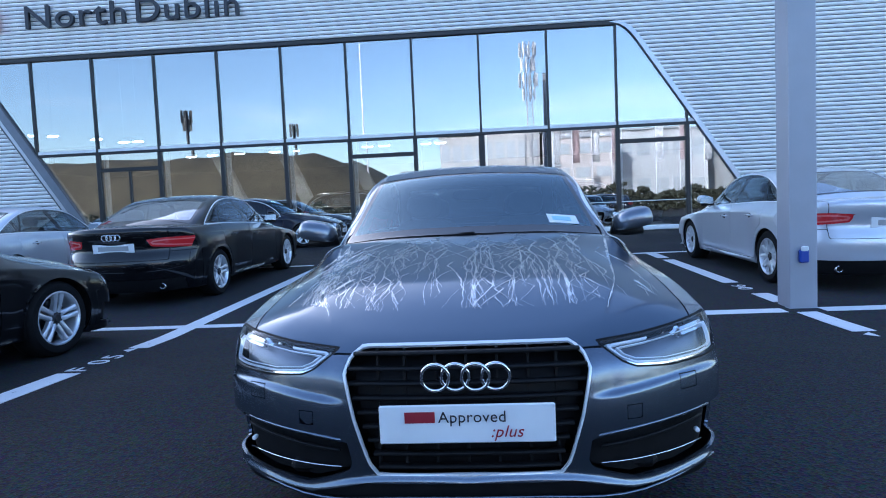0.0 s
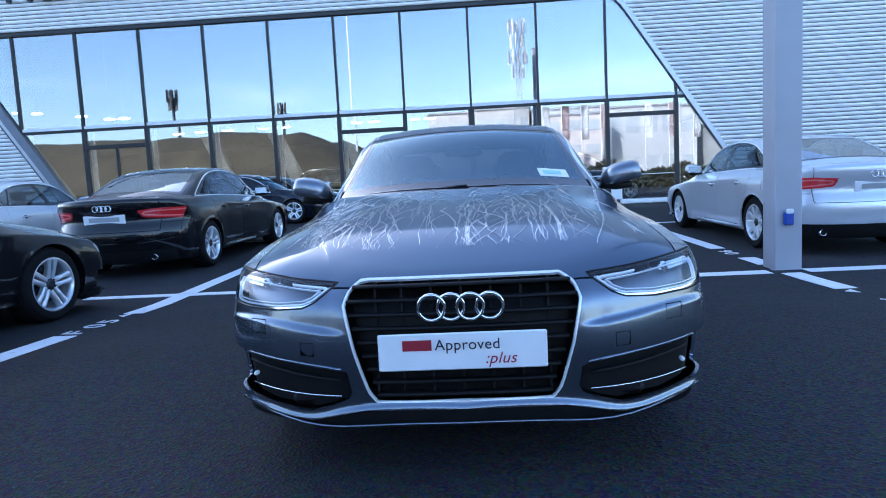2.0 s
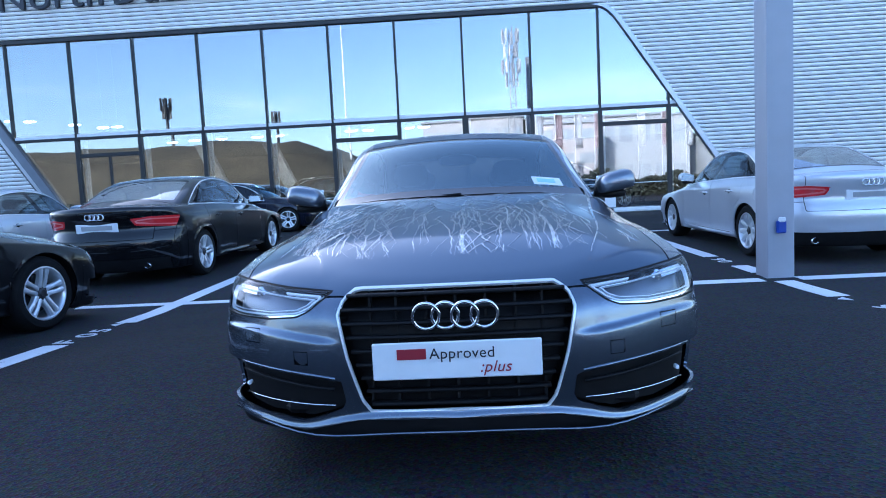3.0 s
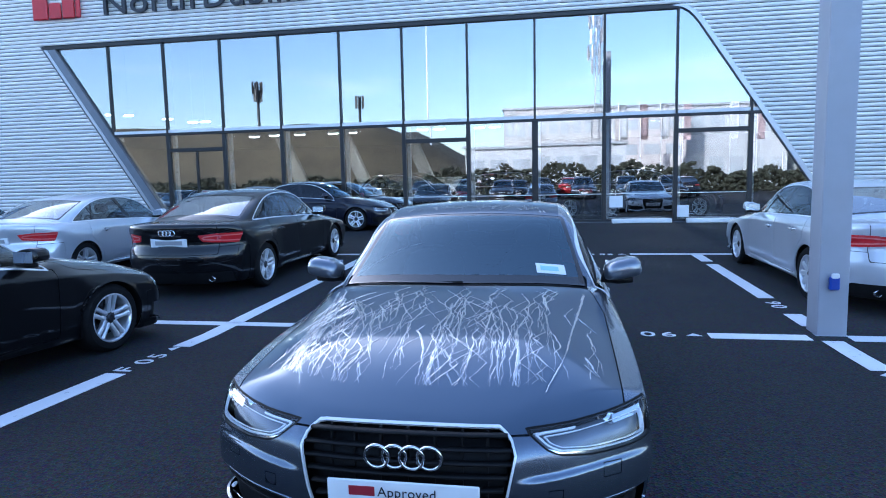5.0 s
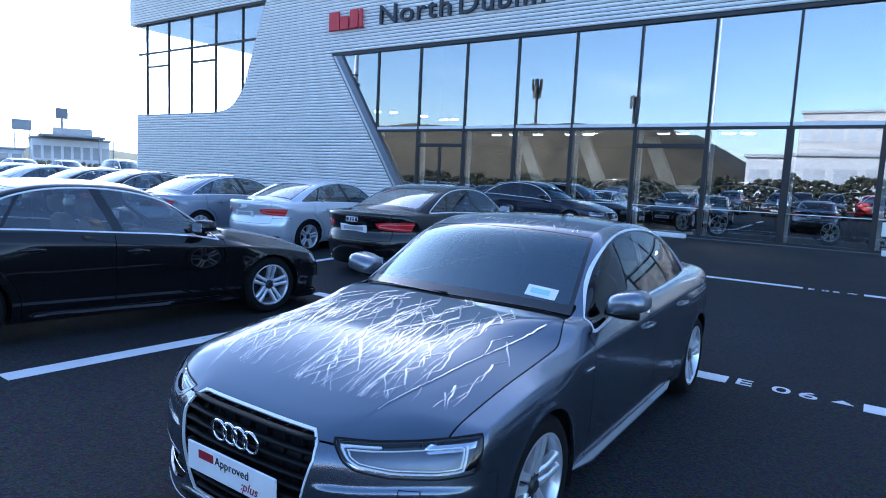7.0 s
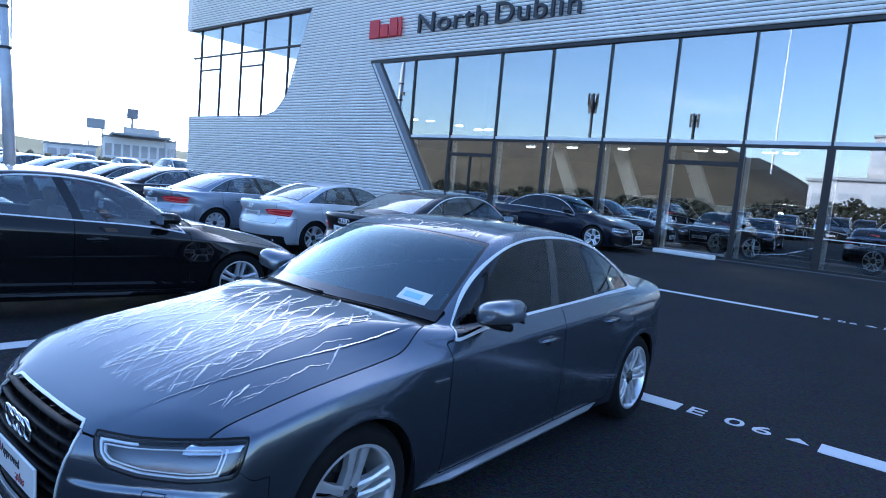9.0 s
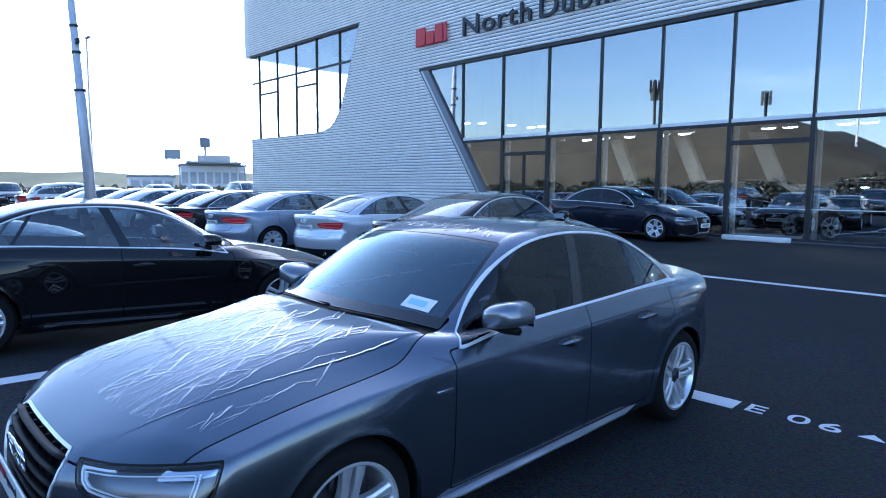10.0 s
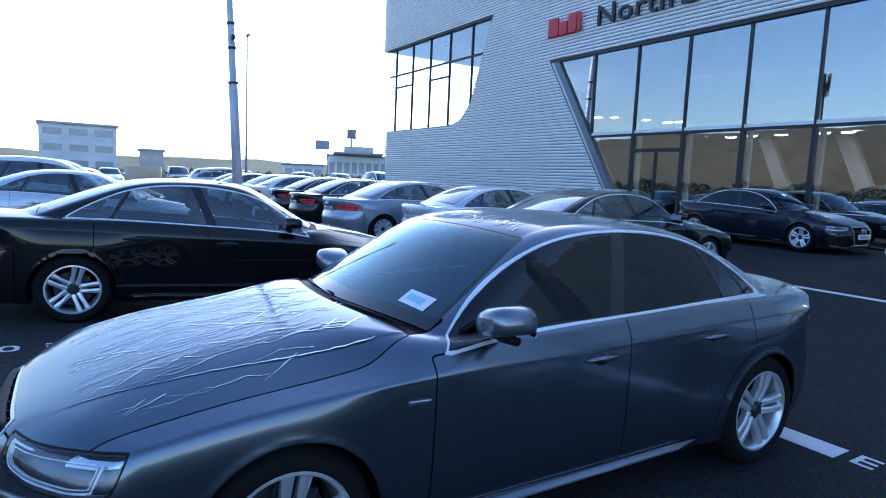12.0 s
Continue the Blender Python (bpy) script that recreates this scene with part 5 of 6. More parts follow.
# showroom contents
pale_column = mat("pale_column_paint", (0.36, 0.36, 0.35), 0.6, 0, 0.06, 3)
for x0, y, h in ((-10.2, 23.5, 3.22), (-7.6, 23.5, 3.22), (-5.0, 23.5, 3.22)):
    col = bmesh.new()
    bm_box(-.17, .17, -.15, .15, 0, h, .02, col)
    for v in col.verts:
        v.co.x = v.co.x * 1.5 + (h - v.co.z) * .45
    tagged(part("slanted_column", col, pale_column, matrix=pose(x0, y, .36)), "slanting white showroom column behind glass", "column", "slanted columns")
spot = mat("lit_spot", (0.9, 0.88, 0.8), 0.4, emit=((1.0, 0.95, 0.85), 14.0))
for x, y, z in ((-4.0, 21.6, 3.50), (-3.4, 21.6, 3.50), (-2.0, 21.6, 3.50), (-1.45, 21.6, 3.50), (-6.7, 21.8, 3.50), (-7.4, 21.8, 3.50), (-8.7, 21.8, 3.50), (-9.7, 21.8, 3.50), (-10.6, 22.0, 3.5)):
    lamp = empty("ceiling_spot", pose(x, y, z), "lit oval ceiling spot", "ceiling light", "ceiling spots")
    part("housing", bm_blob((.24, .12, .06), 3, 2), white_paint, lamp, smooth=True, matrix=pose(0, 0, .05))
    part("diffuser", bm_blob((.20, .09, .035), 2.4, 2), spot, lamp, "glowing diffuser", True)
for x, z in ((-16.0, 4.42), (-15.1, 4.36), (-13.5, 4.17), (-12.5, 4.02), (-12.0, 4.02)):
    lamp = empty("hanging_lamp", pose(x, 21.0, z), "lit oval lamp hanging from the upper ceiling", "ceiling light", "hanging lamps")
    part("diffuser", bm_blob((.20, .09, .035), 2.4, 2), spot, lamp, "glowing diffuser", True)
    part("cord", bm_tube([(0, 0, .02), (0, 0, 9.6 - z)], .008, 5), frame_black, lamp)
desk_white = mat("white_laminate", (0.62, 0.63, 0.62), 0.35, 0, 0.05, 3)
for x, y, w, h in ((-6.6, 25.6, 2.2, 1.5), (-3.9, 25.4, 1.9, 1.5), (1.6, 26.5, 2.4, 1.2)):
    d = empty("display_panel", pose(x, y, .36), "white freestanding display panel in the showroom", "display panel", "display panels")
    part("board", bm_box(-w / 2, w / 2, -.03, .03, .25, h, .01), desk_white, d)
    for s in (-1, 1):
        part("foot", bm_box(s * w * .4 - .03, s * w * .4 + .03, -.25, .25, 0, .25, .01), trim_metal, d)
for x in (2.2, 4.25, -3.9):
    w = 1.65 if x != 4.25 else 1.35
    st = bm_box(0, w, 0, .22, 0, .13, .03, seg=2)
    tagged(part("threshold_ramp", st, white_paint, matrix=pose(x, 18.22, G(18.3))), "low white kerb block below the glass", "kerb", "white kerb blocks")
for x, z in ((2.35, .95), (4.2, .65)):
    nb = bm_box(-.19, .19, -.004, .004, -.17, .17)
    nt_ = tagged(part("notice", nb, white_plate, matrix=pose(x, FY + .02, z)), "white paper notice stuck to the glass", "notice", "paper notices")
stripe = tagged(empty("glass_stripe", pose(0, FY, 0), "thin white safety stripe along the glass", "stripe"))
for x0, x1 in zip(MX[4:10], MX[5:11]):
    part("stripe", bm_box(x0 + .07, x1 - .07, .018, .022, 1.17, 1.19), white_paint, stripe)
tagged(part("trim_plinth", bm_box(-31, 24, FY - .12, FY - .045, .28, SILL - .005, .01), clad_back), "dark plinth along the foot of the front", "plinth", kind="structure")

# ---- the square column ----
col = empty("square_column", pose(3.175, 6.50, 0), "grey painted square steel column at a bay corner", "column")
part("shaft", bm_box(-.135, .135, -.135, .135, 0, 7.6, .012, seg=2), column_paint, col)
part("base_plate", bm_box(-.15, .15, -.15, .15, -.01, .015, .004), column_paint, col)
soc = part("socket_box", bm_box(-.045, .045, -.05, 0, -.06, .07, .012), mat("blue_plastic", (0.02, 0.06, 0.35), 0.4), col, "small blue socket box", matrix=pose(-.01, -.135, .53))
part("socket_lid", bm_box(-.035, .035, -.03, .0, .0, .05, .01), white_paint, soc, "pale lid", matrix=pose(0, -.03, .055))
part("cap_plate", bm_box(-.16, .16, -.16, .16, 7.6, 7.63, .005), column_paint, col)

# ---- cars: bodies and colours ----
wheels_twin = make_meshes(bm_wheel_parts(5, True, rim_r=.234))
wheels_five = make_meshes(bm_wheel_parts(5, True, rim_r=.228))
wheels_many = make_meshes(bm_wheel_parts(10, False, rim_r=.222))
for ms in (wheels_twin, wheels_five, wheels_many):
    for me, m in zip(ms, (tyre_rubber, alloy, brake)):
        me.materials.append(m)
BASE = dict(skirt=None, dark=dark_plastic, gloss=gloss_black, screen=screen_glass, glass=car_glass, rear=rear_glass, chrome=chrome, bright=bright_metal, mirror=mirror_glass, lamp_in=lamp_inner, lens=lens_glass, drl=drl_white,
            tail=tail_red, tail2=tail_pale, white=white_plate, ink=ink, inkred=ink_red, plate_bar=plate_grey, cloth=cloth_dark)


def colours(p, **more):
    return {**BASE, "paint": p, "skirt": p, **more}


def stand(x, y, turn, s=(1, 1, 1)):
    """Pose of a car whose front axle's middle stands at (x, y), tilted with the tarmac. turn 0 points its nose to -y."""
    a = radians(turn)
    back = Vector((-math.sin(a), math.cos(a)))
    base = (REAR_AXLE - FRONT_AXLE) * s[1]
    z0, z1 = G(y), G(y + back.y * base)
    pitch = math.degrees(math.atan2(z1 - z0, base))
    m = Matrix.Translation((x, y, z0)) @ pose(0, 0, 0, 0, 0, turn) @ pose(0, 0, 0, pitch) @ pose(0, -FRONT_AXLE * s[1], 0)
    return m


DROP = .05
fine_panels = cut_body(.024, screen_line, dlo_top, drop=DROP)
hero = build_car("sedan", fine_panels, colours(hero_paint), stand(-.035, 1.90 + FRONT_AXLE, 0), "dark grey metallic sedan with bright streaks on its bonnet", wheels_twin, hero=True, plate_text=True, drop=DROP)
sticker = part("sticker", bm_box(-.085, .085, -.0015, .0015, -.045, .045), white_plate, hero, "white and blue paper sticker inside the windscreen")
sticker.matrix_local = pose(.51, 1.60, float(screen_line(1.60 - .22 * .51 ** 2)) - .04 * (.51 / .55) ** 2 + .007, -59, 6, 12)
part("sticker_print", bm_box(-.06, .045, -.001, .001, -.02, .02), mat("pale_blue_print", (0.35, 0.62, 0.72), 0.5), sticker, "pale blue printed bars", matrix=pose(0, -.003, 0))
part("wing_emblem", bm_box(-.004, .004, -.05, .05, -.008, .008, .003), chrome, hero, "small bright wing emblem", matrix=pose(.888, 1.425, .700))

panels = cut_body(.034, screen_line, dlo_top)
black_paint = paint("black_paint", (0.004, 0.004, 0.005), 0.0, 0.3, 0.03)
brown_paint = paint("dark_brown_paint", (0.016, 0.012, 0.011), 0.4, 0.3, 0.03)
blue_paint = paint("dark_blue_paint", (0.008, 0.010, 0.022), 0.4, 0.3, 0.03)
silver_paint = paint("silver_paint", (0.66, 0.69, 0.75), 0.5, 0.32, 0.05)
iron_paint = paint("blue_grey_paint", (0.26, 0.30, 0.37), 0.7, 0.32, 0.05)
red_paint = paint("red_paint", (0.22, 0.012, 0.015), 0.3, 0.3, 0.03)
white_car = paint("white_car_paint", (0.72, 0.73, 0.74), 0.0, 0.3, 0.05)
PARK = "parked cars"
LONG = .12
long_panels = {k: Skin(p.p + np.stack((0 * p.p[:, 1], LONG * ramp(p.p[:, 1], 3.95, 4.5), 0 * p.p[:, 1]), 1), p.n, p.t) for k, p in panels.items()}
S6 = (1.03, 1.04, 1.015)
build_car("sedan", long_panels, colours(black_paint, cloth=cloth_beige, glass=pale_glass), stand(-4.62, 5.22, 175, S6), "black sedan with five-spoke wheels parked in a bay", wheels_five, group=PARK, scale=S6, tail=LONG)
S8 = (1.06, 1.065, 1.03)
build_car("sedan", long_panels, colours(black_paint, glass=pale_glass), stand(-4.72, 11.63, 180, S8), "long black sedan with red tail lamps parked nose to the showroom", wheels_five, group=PARK, scale=S8, tail=LONG)
sil = build_car("sedan", panels, colours(silver_paint, glass=pale_glass), stand(-8.03, 11.75, 180), "silver sedan parked tail outwards", wheels_five, group=PARK)
build_car("sedan", long_panels, colours(iron_paint, glass=pale_glass), stand(-10.95, 11.4, 180, S6), "blue-grey sedan parked tail outwards", wheels_many, group=PARK, scale=S6, tail=LONG)
build_car("sedan", long_panels, colours(silver_paint, glass=pale_glass), stand(4.46, 10.95, 180, S6), "silver sedan parked behind the square column", wheels_many, group=PARK, scale=S6, tail=LONG)
dark = build_car("sedan", panels, colours(blue_paint), stand(-4.95, 17.45, 90), "dark blue sedan parked along the glass front", wheels_five, group=PARK)
suv_panels = cut_body(.045, suv_line, suv_top, True, False)
SV = (1.03, .98, 1.10)
suv = build_car("suv", suv_panels, colours(white_car, glass=pale_glass), stand(-14.4, 3.4, 180, SV), "white sport utility car parked in a bay", wheels_five, group=PARK, scale=SV)


def recolour(ob, p, label):
    for o in (ob, *ob.children_recursive):
        for slot in o.material_slots:
            if slot.material in (silver_paint, white_car):
                slot.link = "OBJECT"
                slot.material = p
    ob["label"] = label
    return ob


rest = [(-14.1, 11.3, 180, sil, brown_paint, "dark brown sedan parked tail outwards"), (-17.2, 11.6, 180, sil, black_paint, "black sedan parked tail outwards"), (-20.3, 11.5, 180, sil, white_car, "white sedan parked tail outwards"),
        (-23.4, 11.8, 180, sil, silver_paint, "silver sedan in a long row"), (-26.5, 11.4, 180, sil, white_car, "white sedan in a long row"), (-29.6, 11.7, 180, sil, black_paint, "black sedan in a long row"),
        (-32.8, 11.5, 180, suv, white_car, "white sport utility car in a long row"), (-36.0, 11.6, 180, sil, red_paint, "red car in a long row"),
        (-10.9, 4.0, 180, sil, silver_paint, "silver sedan parked beside the black sedan"), (-17.5, 3.6, 180, suv, iron_paint, "blue-grey sport utility car parked in a bay"), (-20.6, 4.2, 180, sil, red_paint, "dark red car in the next row"),
        (-24.0, 4.0, 180, sil, brown_paint, "brown car in the next row"), (-27.2, 4.4, 180, sil, white_car, "white car in the next row"), (-30.5, 4.1, 180, sil, silver_paint, "silver car in the next row"),
        (-37.0, 22.0, 90, suv, white_car, "white van-like car in the sun"), (-41.0, 17.5, 90, sil, white_car, "white car in the sun"), (-39.0, 26.5, 90, sil, red_paint, "red car in the sun"), (-46.0, 22.5, 90, sil, silver_paint, "silver car in the sun"),
        (-49.0, 15.0, 90, sil, white_car, "white car in the far row"), (-50.0, 10.0, 90, suv, brown_paint, "brown car in the far row"), (-48.5, 5.0, 90, sil, silver_paint, "silver car in the far row"), (-49.5, 0.0, 90, sil, white_car, "white car in the far row"),
        (-2.6, 20.9, 80, suv, black_paint, "black display car in the showroom"), (0.9, 20.8, 100, suv, black_paint, "black display car beside the showroom glass"), (-2.3, 25.2, 195, suv, red_paint, "red display car in the showroom"),
        (4.9, 21.0, 96, suv, black_paint, "black display car in the showroom"), (-0.2, 26.2, 85, suv, black_paint, "black display car deeper in the showroom"), (3.9, 26.0, 95, suv, brown_paint, "brown display car deeper in the showroom"), (-6.6, 21.3, 92, sil, black_paint, "black display sedan in the showroom"), (-9.8, 27.4, 80, sil, iron_paint, "grey display car in the showroom"), (-14.9, 27.0, 60, sil, brown_paint, "brown display car in the showroom")]
for i in range(8):
    p, nm = ((black_paint, "black"), (blue_paint, "dark blue"), (brown_paint, "brown"), (black_paint, "black"), (black_paint, "black"), (red_paint, "red"))[i % 6]
    rest.append((-20 + 4.4 * i, -15.5 - .3 * (i % 3), 0 if i % 2 else 180, suv if i % 3 else sil, p, nm + " car parked across the lane"))
for i in range(6):
    p, nm = ((black_paint, "black"), (brown_paint, "brown"), (black_paint, "black"), (blue_paint, "dark blue"))[i % 4]
    rest.append((-6.4 + 3.1 * i, -9.0 - .2 * (i % 2), 180, suv, p, nm + " sport utility car in the row facing the showroom"))
for x, y, turn, src, p, lab in rest:
    s = tuple(src.scale)
    m = stand(x, y, turn, s)
    if 19 < y < 27 and -20 < x < 10:
        m = Matrix.Translation((0, 0, .36 - G(y))) @ m
    recolour(copy_thing(src, m), p, lab)

# ---- lamp posts, masts and what lies behind ----
post_grey = mat("galvanised_post", (0.50, 0.52, 0.56), 0.45, 0.3, 0.08, 4)
lp = empty("lamp_post", pose(-25.0, 8.66, G(8.66), 2.6), "tall galvanised lamp post with dark clamp bands", "lamp post")
part("shaft", bm_tube([(0, 0, 0), (0, 0, 5.2), (0, 0, 5.25), (0, 0, 8.6), (0, 0, 8.65), (0, 0, 11.2)], [.21, .20, .155, .145, .12, .10], 16), post_grey, lp, smooth=True)
for z, r in ((5.25, .20), (6.7, .155), (7.7, .15)):
    part("clamp_band", bm_lathe([(r, -.05), (r + .02, -.05), (r + .02, .05), (r, .05)], 16), frame_black, lp, matrix=pose(0, 0, z, 0, 90))
part("clamp_bracket", bm_box(.14, .36, -.07, .07, -.1, .1, .02), frame_black, lp, matrix=pose(0, 0, 7.1))
part("lantern", bm_lathe([(.001, .12), (.35, .10), (.46, .03), (.46, -.05), (.2, -.12), (.001, -.14)], 24), white_paint, lp, "round white lantern", True, pose(0, .25, 11.1, 0, 0, 90))

# behind the camera: a grassy bank, a white hall, masts and flags
grass = mat("dry_winter_grass", (0.058, 0.047, 0.027), 0.9, 0, 0.35, 0.35, 0.6, 3.0)
bm = bmesh.new()
nx, ny = 60, 16
grid = []
for i in range(nx + 1):
    x = -150 + 146 * i / nx
    row = []
    for j in range(ny + 1):
        y = -34 - 52 * j / ny
        t = min(1, max(0, (-36 - y) / 22))
        t = t * t * (3 - 2 * t)
        side = min(1, max(0, (-6.5 - x) / 19)) ** .9
        h = (11.2 + .7 * noise.noise((x * .05, y * .05, 0)) + .5 * noise.noise((x * .2, y * .2, 3))) * t * side
        row.append(bm.verts.new((x, y, G(y) - .02 + h)))
    grid.append(row)
for a, b in zip(grid, grid[1:]):
    for j in range(ny):
        bm.faces.new((a[j], a[j + 1], b[j + 1], b[j]))
tagged(part("grass_bank", bm, grass, smooth=True), "long bank of dry winter grass beyond the car park", "bank", kind="structure")

hall_white = mat("white_hall_cladding", (0.44, 0.45, 0.46), 0.5, 0, 0.08, 0.6)
hall_pale = mat("pale_grey_cladding", (0.74, 0.75, 0.76), 0.5, 0, 0.08, 0.8)
hall_grey = mat("grey_hall_cladding", (0.30, 0.32, 0.34), 0.5, 0, 0.08, 0.8)
hall_glass = mat("pale_hall_glass", (0.36, 0.39, 0.42), 0.08, 0, 0.1, 1, coat=0.5)
hall_red = mat("red_brick_panel", (0.50, 0.45, 0.43), 0.6, 0, 0.1, 1.0)


def hall(x0, x1, y, depth, h, wallm, label, rows, face=1, cols=8, roofm=None):
    e = empty("hall", pose((x0 + x1) / 2, y, G(y)), label, "building", "distant buildings")
    w = x1 - x0
    part("wall", bm_box(-w / 2, w / 2, -depth / 2, depth / 2, 0, h), wallm, e)
    part("roof", bm_box(-w / 2 - .3, w / 2 + .3, -depth / 2 - .3, depth / 2 + .3, h, h + .35, .05), roofm or hall_grey, e)
    for r in range(rows):
        z = h * (r + .35) / rows
        for c in range(cols):
            xw = -w / 2 + w * (c + .5) / cols
            part("window", bm_box(xw - w / cols * .36, xw + w / cols * .36, face * depth / 2 - .05, face * depth / 2 + .06, z, z + h / rows * .42), hall_glass, e)
    return e


hall(-7, 9, -66, 12, 12.5, mat("buff_hall_brick", (0.42, 0.41, 0.40), 0.7, 0, 0.15, 0.7, 0.2, 6), "long pale buff brick hall", 2, cols=9)
hall(9.4, 34, -66, 12, 12.0, hall_white, "long white sunlit trade hall", 2, cols=9)
hall(-10, 9, -41, 7, 5.4, hall_white, "low white sunlit trade unit with a flat roof", 1, cols=7)
hall(36, 62, -60, 12, 9.0, hall_white, "white sunlit hall with a grey roof", 2, cols=7)
hall(10, 19, -57, 5, 10.5, hall_red, "narrow pale red stair tower of a hall", 3, cols=3)
fl_white = mat("white_flag_cloth", (0.80, 0.80, 0.80), 0.8, 0, 0.05, 2)
fl_red = mat("pale_flag_cloth", (0.55, 0.42, 0.42), 0.8, 0, 0.05, 2)
for i, x in enumerate((9.0, 11.5, 14.0, 16.5, 22.0, 25.0, 28.0)):
    f = empty("flagpole", pose(x, -44, G(-44)), "white flagpole with a hanging banner", "flagpole", "flagpoles")
    part("pole", bm_tube([(0, 0, 0), (0, 0, 11)], [.07, .04], 8), white_paint, f, smooth=True)
    b = bmesh.new()
    pts = [[b.verts.new((.06 + .9 * u / 4, .07 * math.sin(u * 1.4 + i), 6.2 + 4.4 * v / 4)) for u in range(5)] for v in range(5)]
    for p, q in zip(pts, pts[1:]):
        for u in range(4):
            b.faces.new((p[u], p[u + 1], q[u + 1], q[u]))
    r = bmesh.ops.solidify(b, geom=list(b.faces), thickness=.012)
    part("banner", b, fl_red if i % 2 else fl_white, f, smooth=True)
mast_grey = mat("mast_steel", (0.38, 0.39, 0.41), 0.5, 0.6, 0.1, 1)


def radio_mast(x, y, h, label, drums, dark=False):
    """A slim pole, or a braced three-legged lattice, with rings of antennas."""
    e = empty("radio_mast", pose(x, y, G(y)), label, "radio mast", "masts")
    m = frame_black if dark else mast_grey
    if dark:
        part("shaft", bm_tube([(0, 0, 0), (0, 0, h * .6), (0, 0, h)], [.3, .25, .2], 12), m, e, smooth=True)
    else:
        leg = lambda k, z: Vector((math.cos(k * math.tau / 3), math.sin(k * math.tau / 3), 0)) * (.85 - .5 * z / h) + Vector((0, 0, z))
        n = 14
        for k in range(3):
            part("mast_leg", bm_tube([leg(k, 0), leg(k, h)], [.10, .06], 6), m, e, smooth=True)
            b = bmesh.new()
            for i in range(n):
                bm_tube([leg(k + i % 2, h * i / n), leg(k + 1 - i % 2, h * (i + 1) / n)], .035, 4, b)
                bm_tube([leg(k, h * i / n), leg(k + 1, h * i / n)], .03, 4, b)
            part("mast_brace", b, m, e)
    for z, r, n in drums:
        part("antenna_ring", bm_tube([(r * math.cos(a * math.tau / 16), r * math.sin(a * math.tau / 16), z) for a in range(16)], .06, 6, closed=True), m, e)
        for a in range(n):
            t = a * math.tau / n
            part("antenna", bm_box(-.16, .16, -.09, .09, -1.0, 1.0, .03), m if dark or a % 3 else white_paint, e, matrix=pose(r * math.cos(t), r * math.sin(t), z, 0, 0, math.degrees(t)))
    return e


radio_mast(7.0, -57.7, 25.5, "tall steel radio mast with clustered antennas", ((24.5, 1.2, 9), (22.3, 1.0, 7), (20.0, 1.35, 9), (18.0, .9, 5)))
radio_mast(-46, -57.7, 18.6, "short dark radio mast on the bank", ((17.6, .75, 5), (16.4, .6, 4)), True)
radio_mast(-29, -57.7, 15.0, "stub of a dark mast on the bank", ((14.3, .55, 4),), True)
for x, y, h in ((-18.2, -57.7, 30),):
    e = empty("flagpole" if h > 20 else "lamp_post", pose(x, y, G(y)), "tall slim white pole" if h > 20 else "galvanised lamp post across the car park", "pole")
    part("shaft", bm_tube([(0, 0, 0), (0, 0, h)], [.16, .07], 10), white_paint if h > 20 else post_grey, e, smooth=True)
    part("cap", bm_box(-.3, .3, -.12, .12, 0, .1, .02), post_grey, e, matrix=pose(0, 0, h))

# left distance
hall(-5, 5, 0, 14, 7.0, hall_pale, "grey office block with pale window bands", 3, face=-1, cols=3, roofm=hall_white).matrix_world = pose(-112, 4, .3, 0, 0, 90)
e2 = hall(-6, 6, 0, 12, 5.2, hall_pale, "far car dealership with a flat canopy roof", 1, face=-1, cols=8)
e2.matrix_world = pose(-122, 56, .3, 0, 0, 70)
part("canopy", bm_box(-5, 5, -9, 7, 5.56, 6.0, .1), hall_grey, e2)
part("sign_stem", bm_box(-1.7, -1.3, -6.7, -6.3, 6.0, 8.8, .03), hall_grey, e2)
part("sign_box", bm_box(-2.4, -.6, -7, -6, 8.8, 10.6, .05), mat("dark_sign_box", (0.2, 0.21, 0.24), 0.5, 0, 0.1, 1), e2, "dark square roof sign")
part("upper_storey", bm_box(-3, 3, -8, 5, 6.0, 7.2, .05), hall_glass, e2)
board = empty("billboard", pose(-124, 49, .3, 0, 0, 72), "grey roadside billboard on two legs", "billboard")
part("panel", bm_box(-1.5, 1.5, -.15, .15, 6.6, 8.5, .03), hall_grey, board)
for x in (-1.1, 1.1):
    part("leg", bm_box(x - .1, x + .1, -.1, .1, 0, 6.6), post_grey, board)
hall(-4, 4, 0, 8, 3.0, hall_pale, "small white far building", 1, face=-1, cols=4).matrix_world = pose(-128, 46, .3, 0, 0, 75)
hall(-2, 2, 0, 6, 4.2, hall_grey, "small dark far building", 1, face=-1, cols=2).matrix_world = pose(-125, 16, .3, 0, 0, 85)
box_y = mat("yellow_container_paint", (0.60, 0.55, 0.38), 0.55, 0, 0.1, 2)
cont = empty("shipping_container", pose(-58, 8.0, G(8)), "sunlit cream steel container", "container")
part("box", bm_box(-3, 3, -1.25, 1.25, .15, 1.6, .03), box_y, cont)
for k in range(14):
    part("rib", bm_box(3.0, 3.05, -1.2 + k * .175, -1.1 + k * .175, .2, 1.55), box_y, cont)
for x, y, h in ((-41, 12.9, 10.5), (-113, 57, 14), (-75, 40, 9)):
    e = empty("lamp_post", pose(x, y, G(y)), "slim far lamp post", "lamp post", "far lamp posts")
    part("shaft", bm_tube([(0, 0, 0), (0, 0, h)], [.10, .05], 8), post_grey, e, smooth=True)
    part("lantern", bm_box(-.1, .6, -.1, .1, -.05, .05, .02), post_grey, e, matrix=pose(0, 0, h))
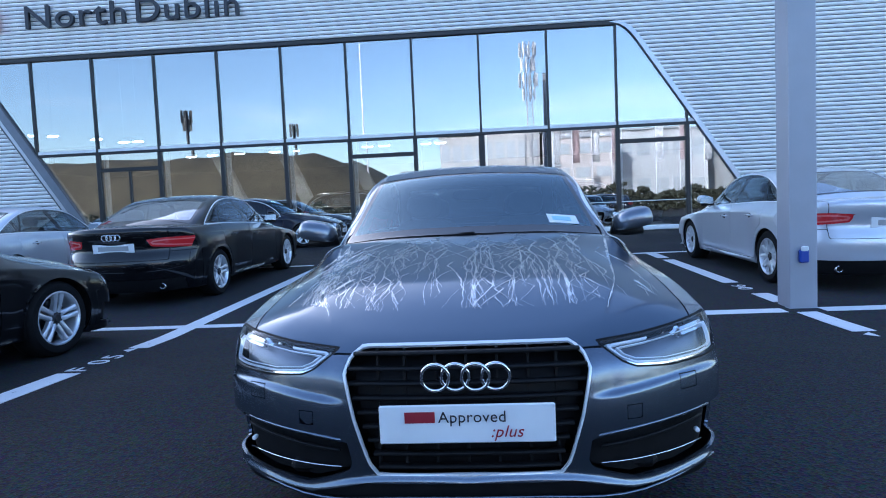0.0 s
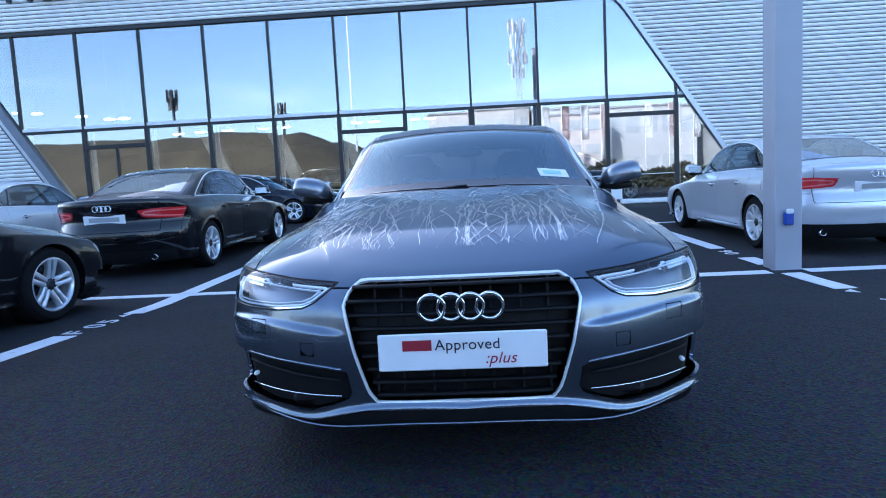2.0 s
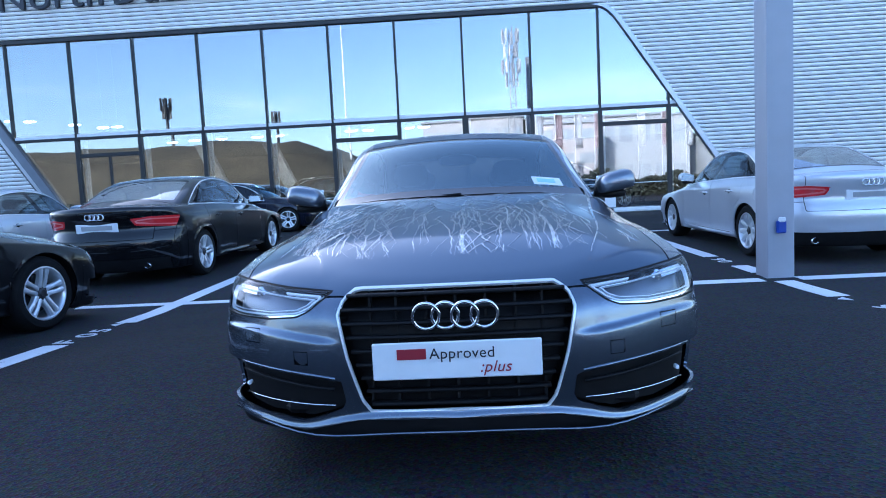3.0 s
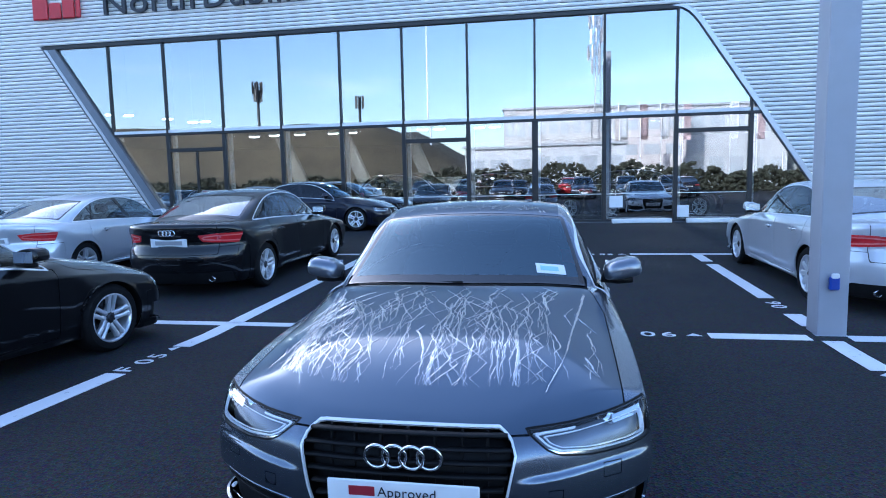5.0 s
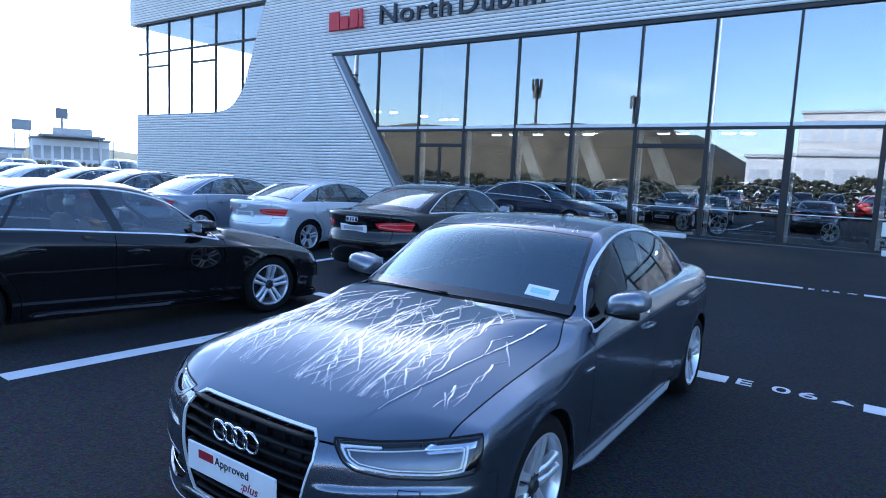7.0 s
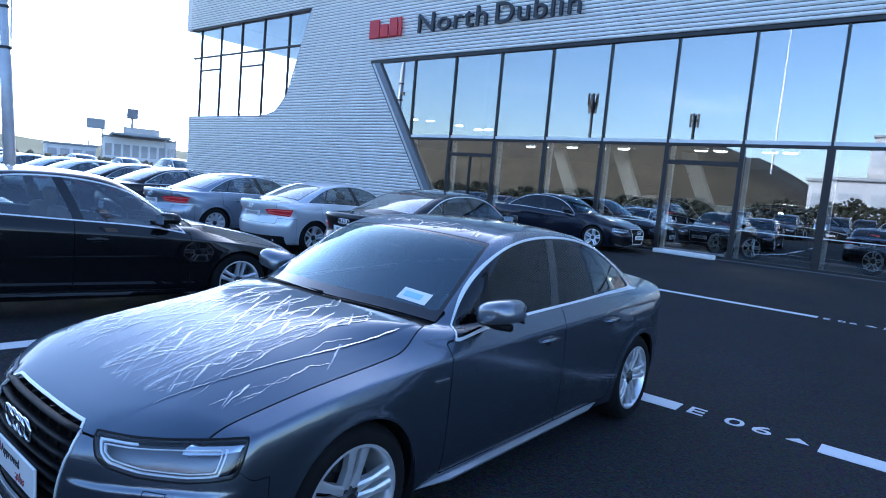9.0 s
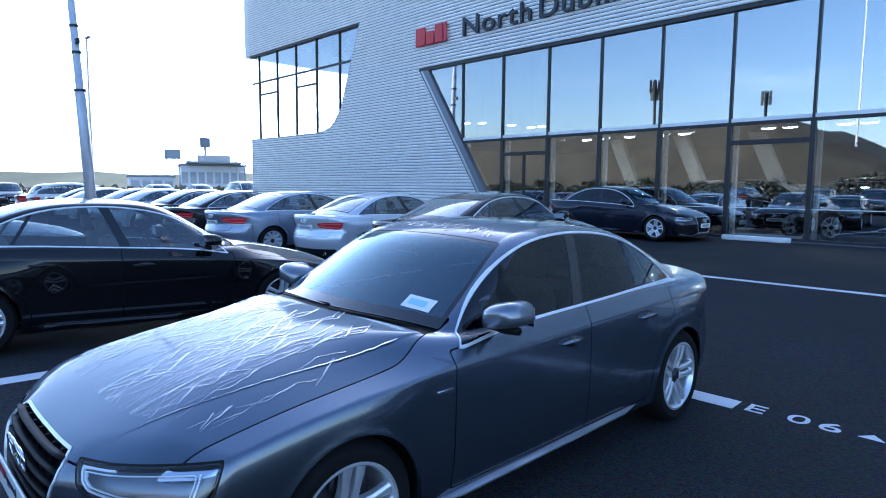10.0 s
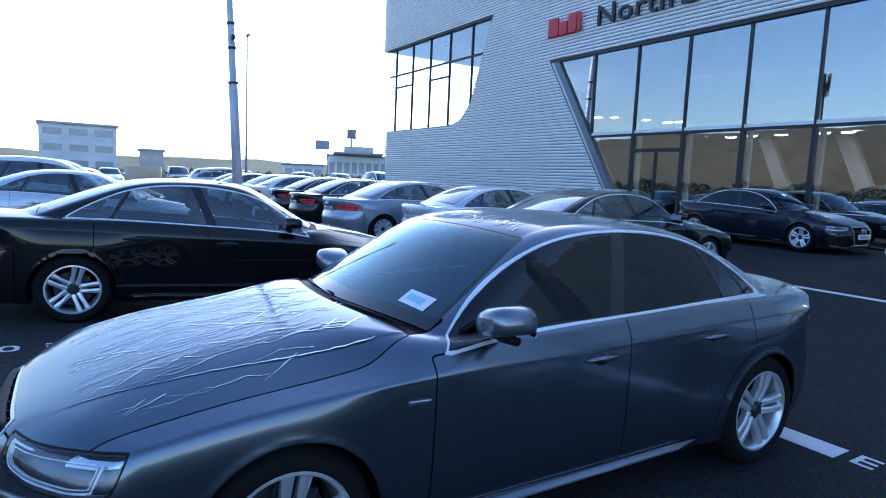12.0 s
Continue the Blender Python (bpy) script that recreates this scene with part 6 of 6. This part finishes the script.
# low far hills and hedges round the site
bm = bmesh.new()
last = None
for i in range(121):
    a = math.tau * i / 120
    r = 420 + 60 * noise.noise((math.cos(a) * 3, math.sin(a) * 3, 0))
    h = 8 + 9 * abs(noise.noise((math.cos(a) * 6, math.sin(a) * 6, 5))) + 2 * noise.noise((math.cos(a) * 40, math.sin(a) * 40, 1))
    cur = [bm.verts.new((r * math.cos(a), r * math.sin(a), -.5)), bm.verts.new(((r + 60) * math.cos(a), (r + 60) * math.sin(a), h))]
    if last:
        bm.faces.new((last[0], cur[0], cur[1], last[1]))
    last = cur
tagged(part("backdrop_hills", bm, mat("far_field_green", (0.11, 0.12, 0.07), 0.9, 0, 0.3, 0.02), smooth=True), "low far fields and hedges", "hills", kind="structure")
bush = mat("bare_hedge", (0.14, 0.125, 0.08), 0.9, 0, 0.3, 1)


def clumps(name, material, label, count, spot, low, high, jitter, seed):
    """A hedge as many small ragged clumps of twigs and leaves in one mesh."""
    rnd = np.random.default_rng(seed)
    b = bmesh.new()
    bmesh.ops.create_icosphere(b, subdivisions=1, radius=1)
    v0 = np.array([v.co for v in b.verts])
    f0 = np.array([[v.index for v in f.verts] for f in b.faces])
    b.free()
    at = spot(rnd, count)
    size = rnd.uniform(low, high, (count, 1, 1)) * rnd.uniform(.65, 1.0, (count, 1, 3))
    v = v0[None] * size + rnd.uniform(-jitter, jitter, (count, len(v0), 3)) + at[:, None, :]
    f = f0[None] + (np.arange(count) * len(v0))[:, None, None]
    me = bpy.data.meshes.new(name)
    me.from_pydata(v.reshape(-1, 3).tolist(), [], f.reshape(-1, 3).tolist())
    me.materials.append(material)
    return tagged(link(name, me), label, "hedge", kind="stuff")


def bare_row(rnd, n):
    x, y = -62 - 16 * rnd.random(n), -30 + 80 * rnd.random(n)
    return np.stack((x, y, np.array([G(q) for q in y]) + .1 + .95 * rnd.random(n)), 1)


def dark_row(rnd, n):
    x, y = rnd.uniform(-85, 34, n), -31 + rnd.uniform(-.9, .9, n)
    top = np.where(x < -12, 2.1, np.where(x < 15, 2.9, 2.2)) + .35 * np.sin(x * .9) + .25 * np.sin(x * 2.3)
    return np.stack((x, y, np.array([G(q) for q in y]) + .2 + (top - .2) * rnd.random(n)), 1)


clumps("hedge", bush, "ragged bare winter hedge beyond the parked cars", 900, bare_row, .16, .5, .12, 8)
# added row behind the camera, there to darken the lower window reflections
clumps("hedge", mat("dark_hedge_filler", (0.020, 0.024, 0.014), 0.85, 0, 0.35, 2), "added dark hedge that darkens the reflections in the showroom glass", 9000, dark_row, .12, .32, .08, 9)
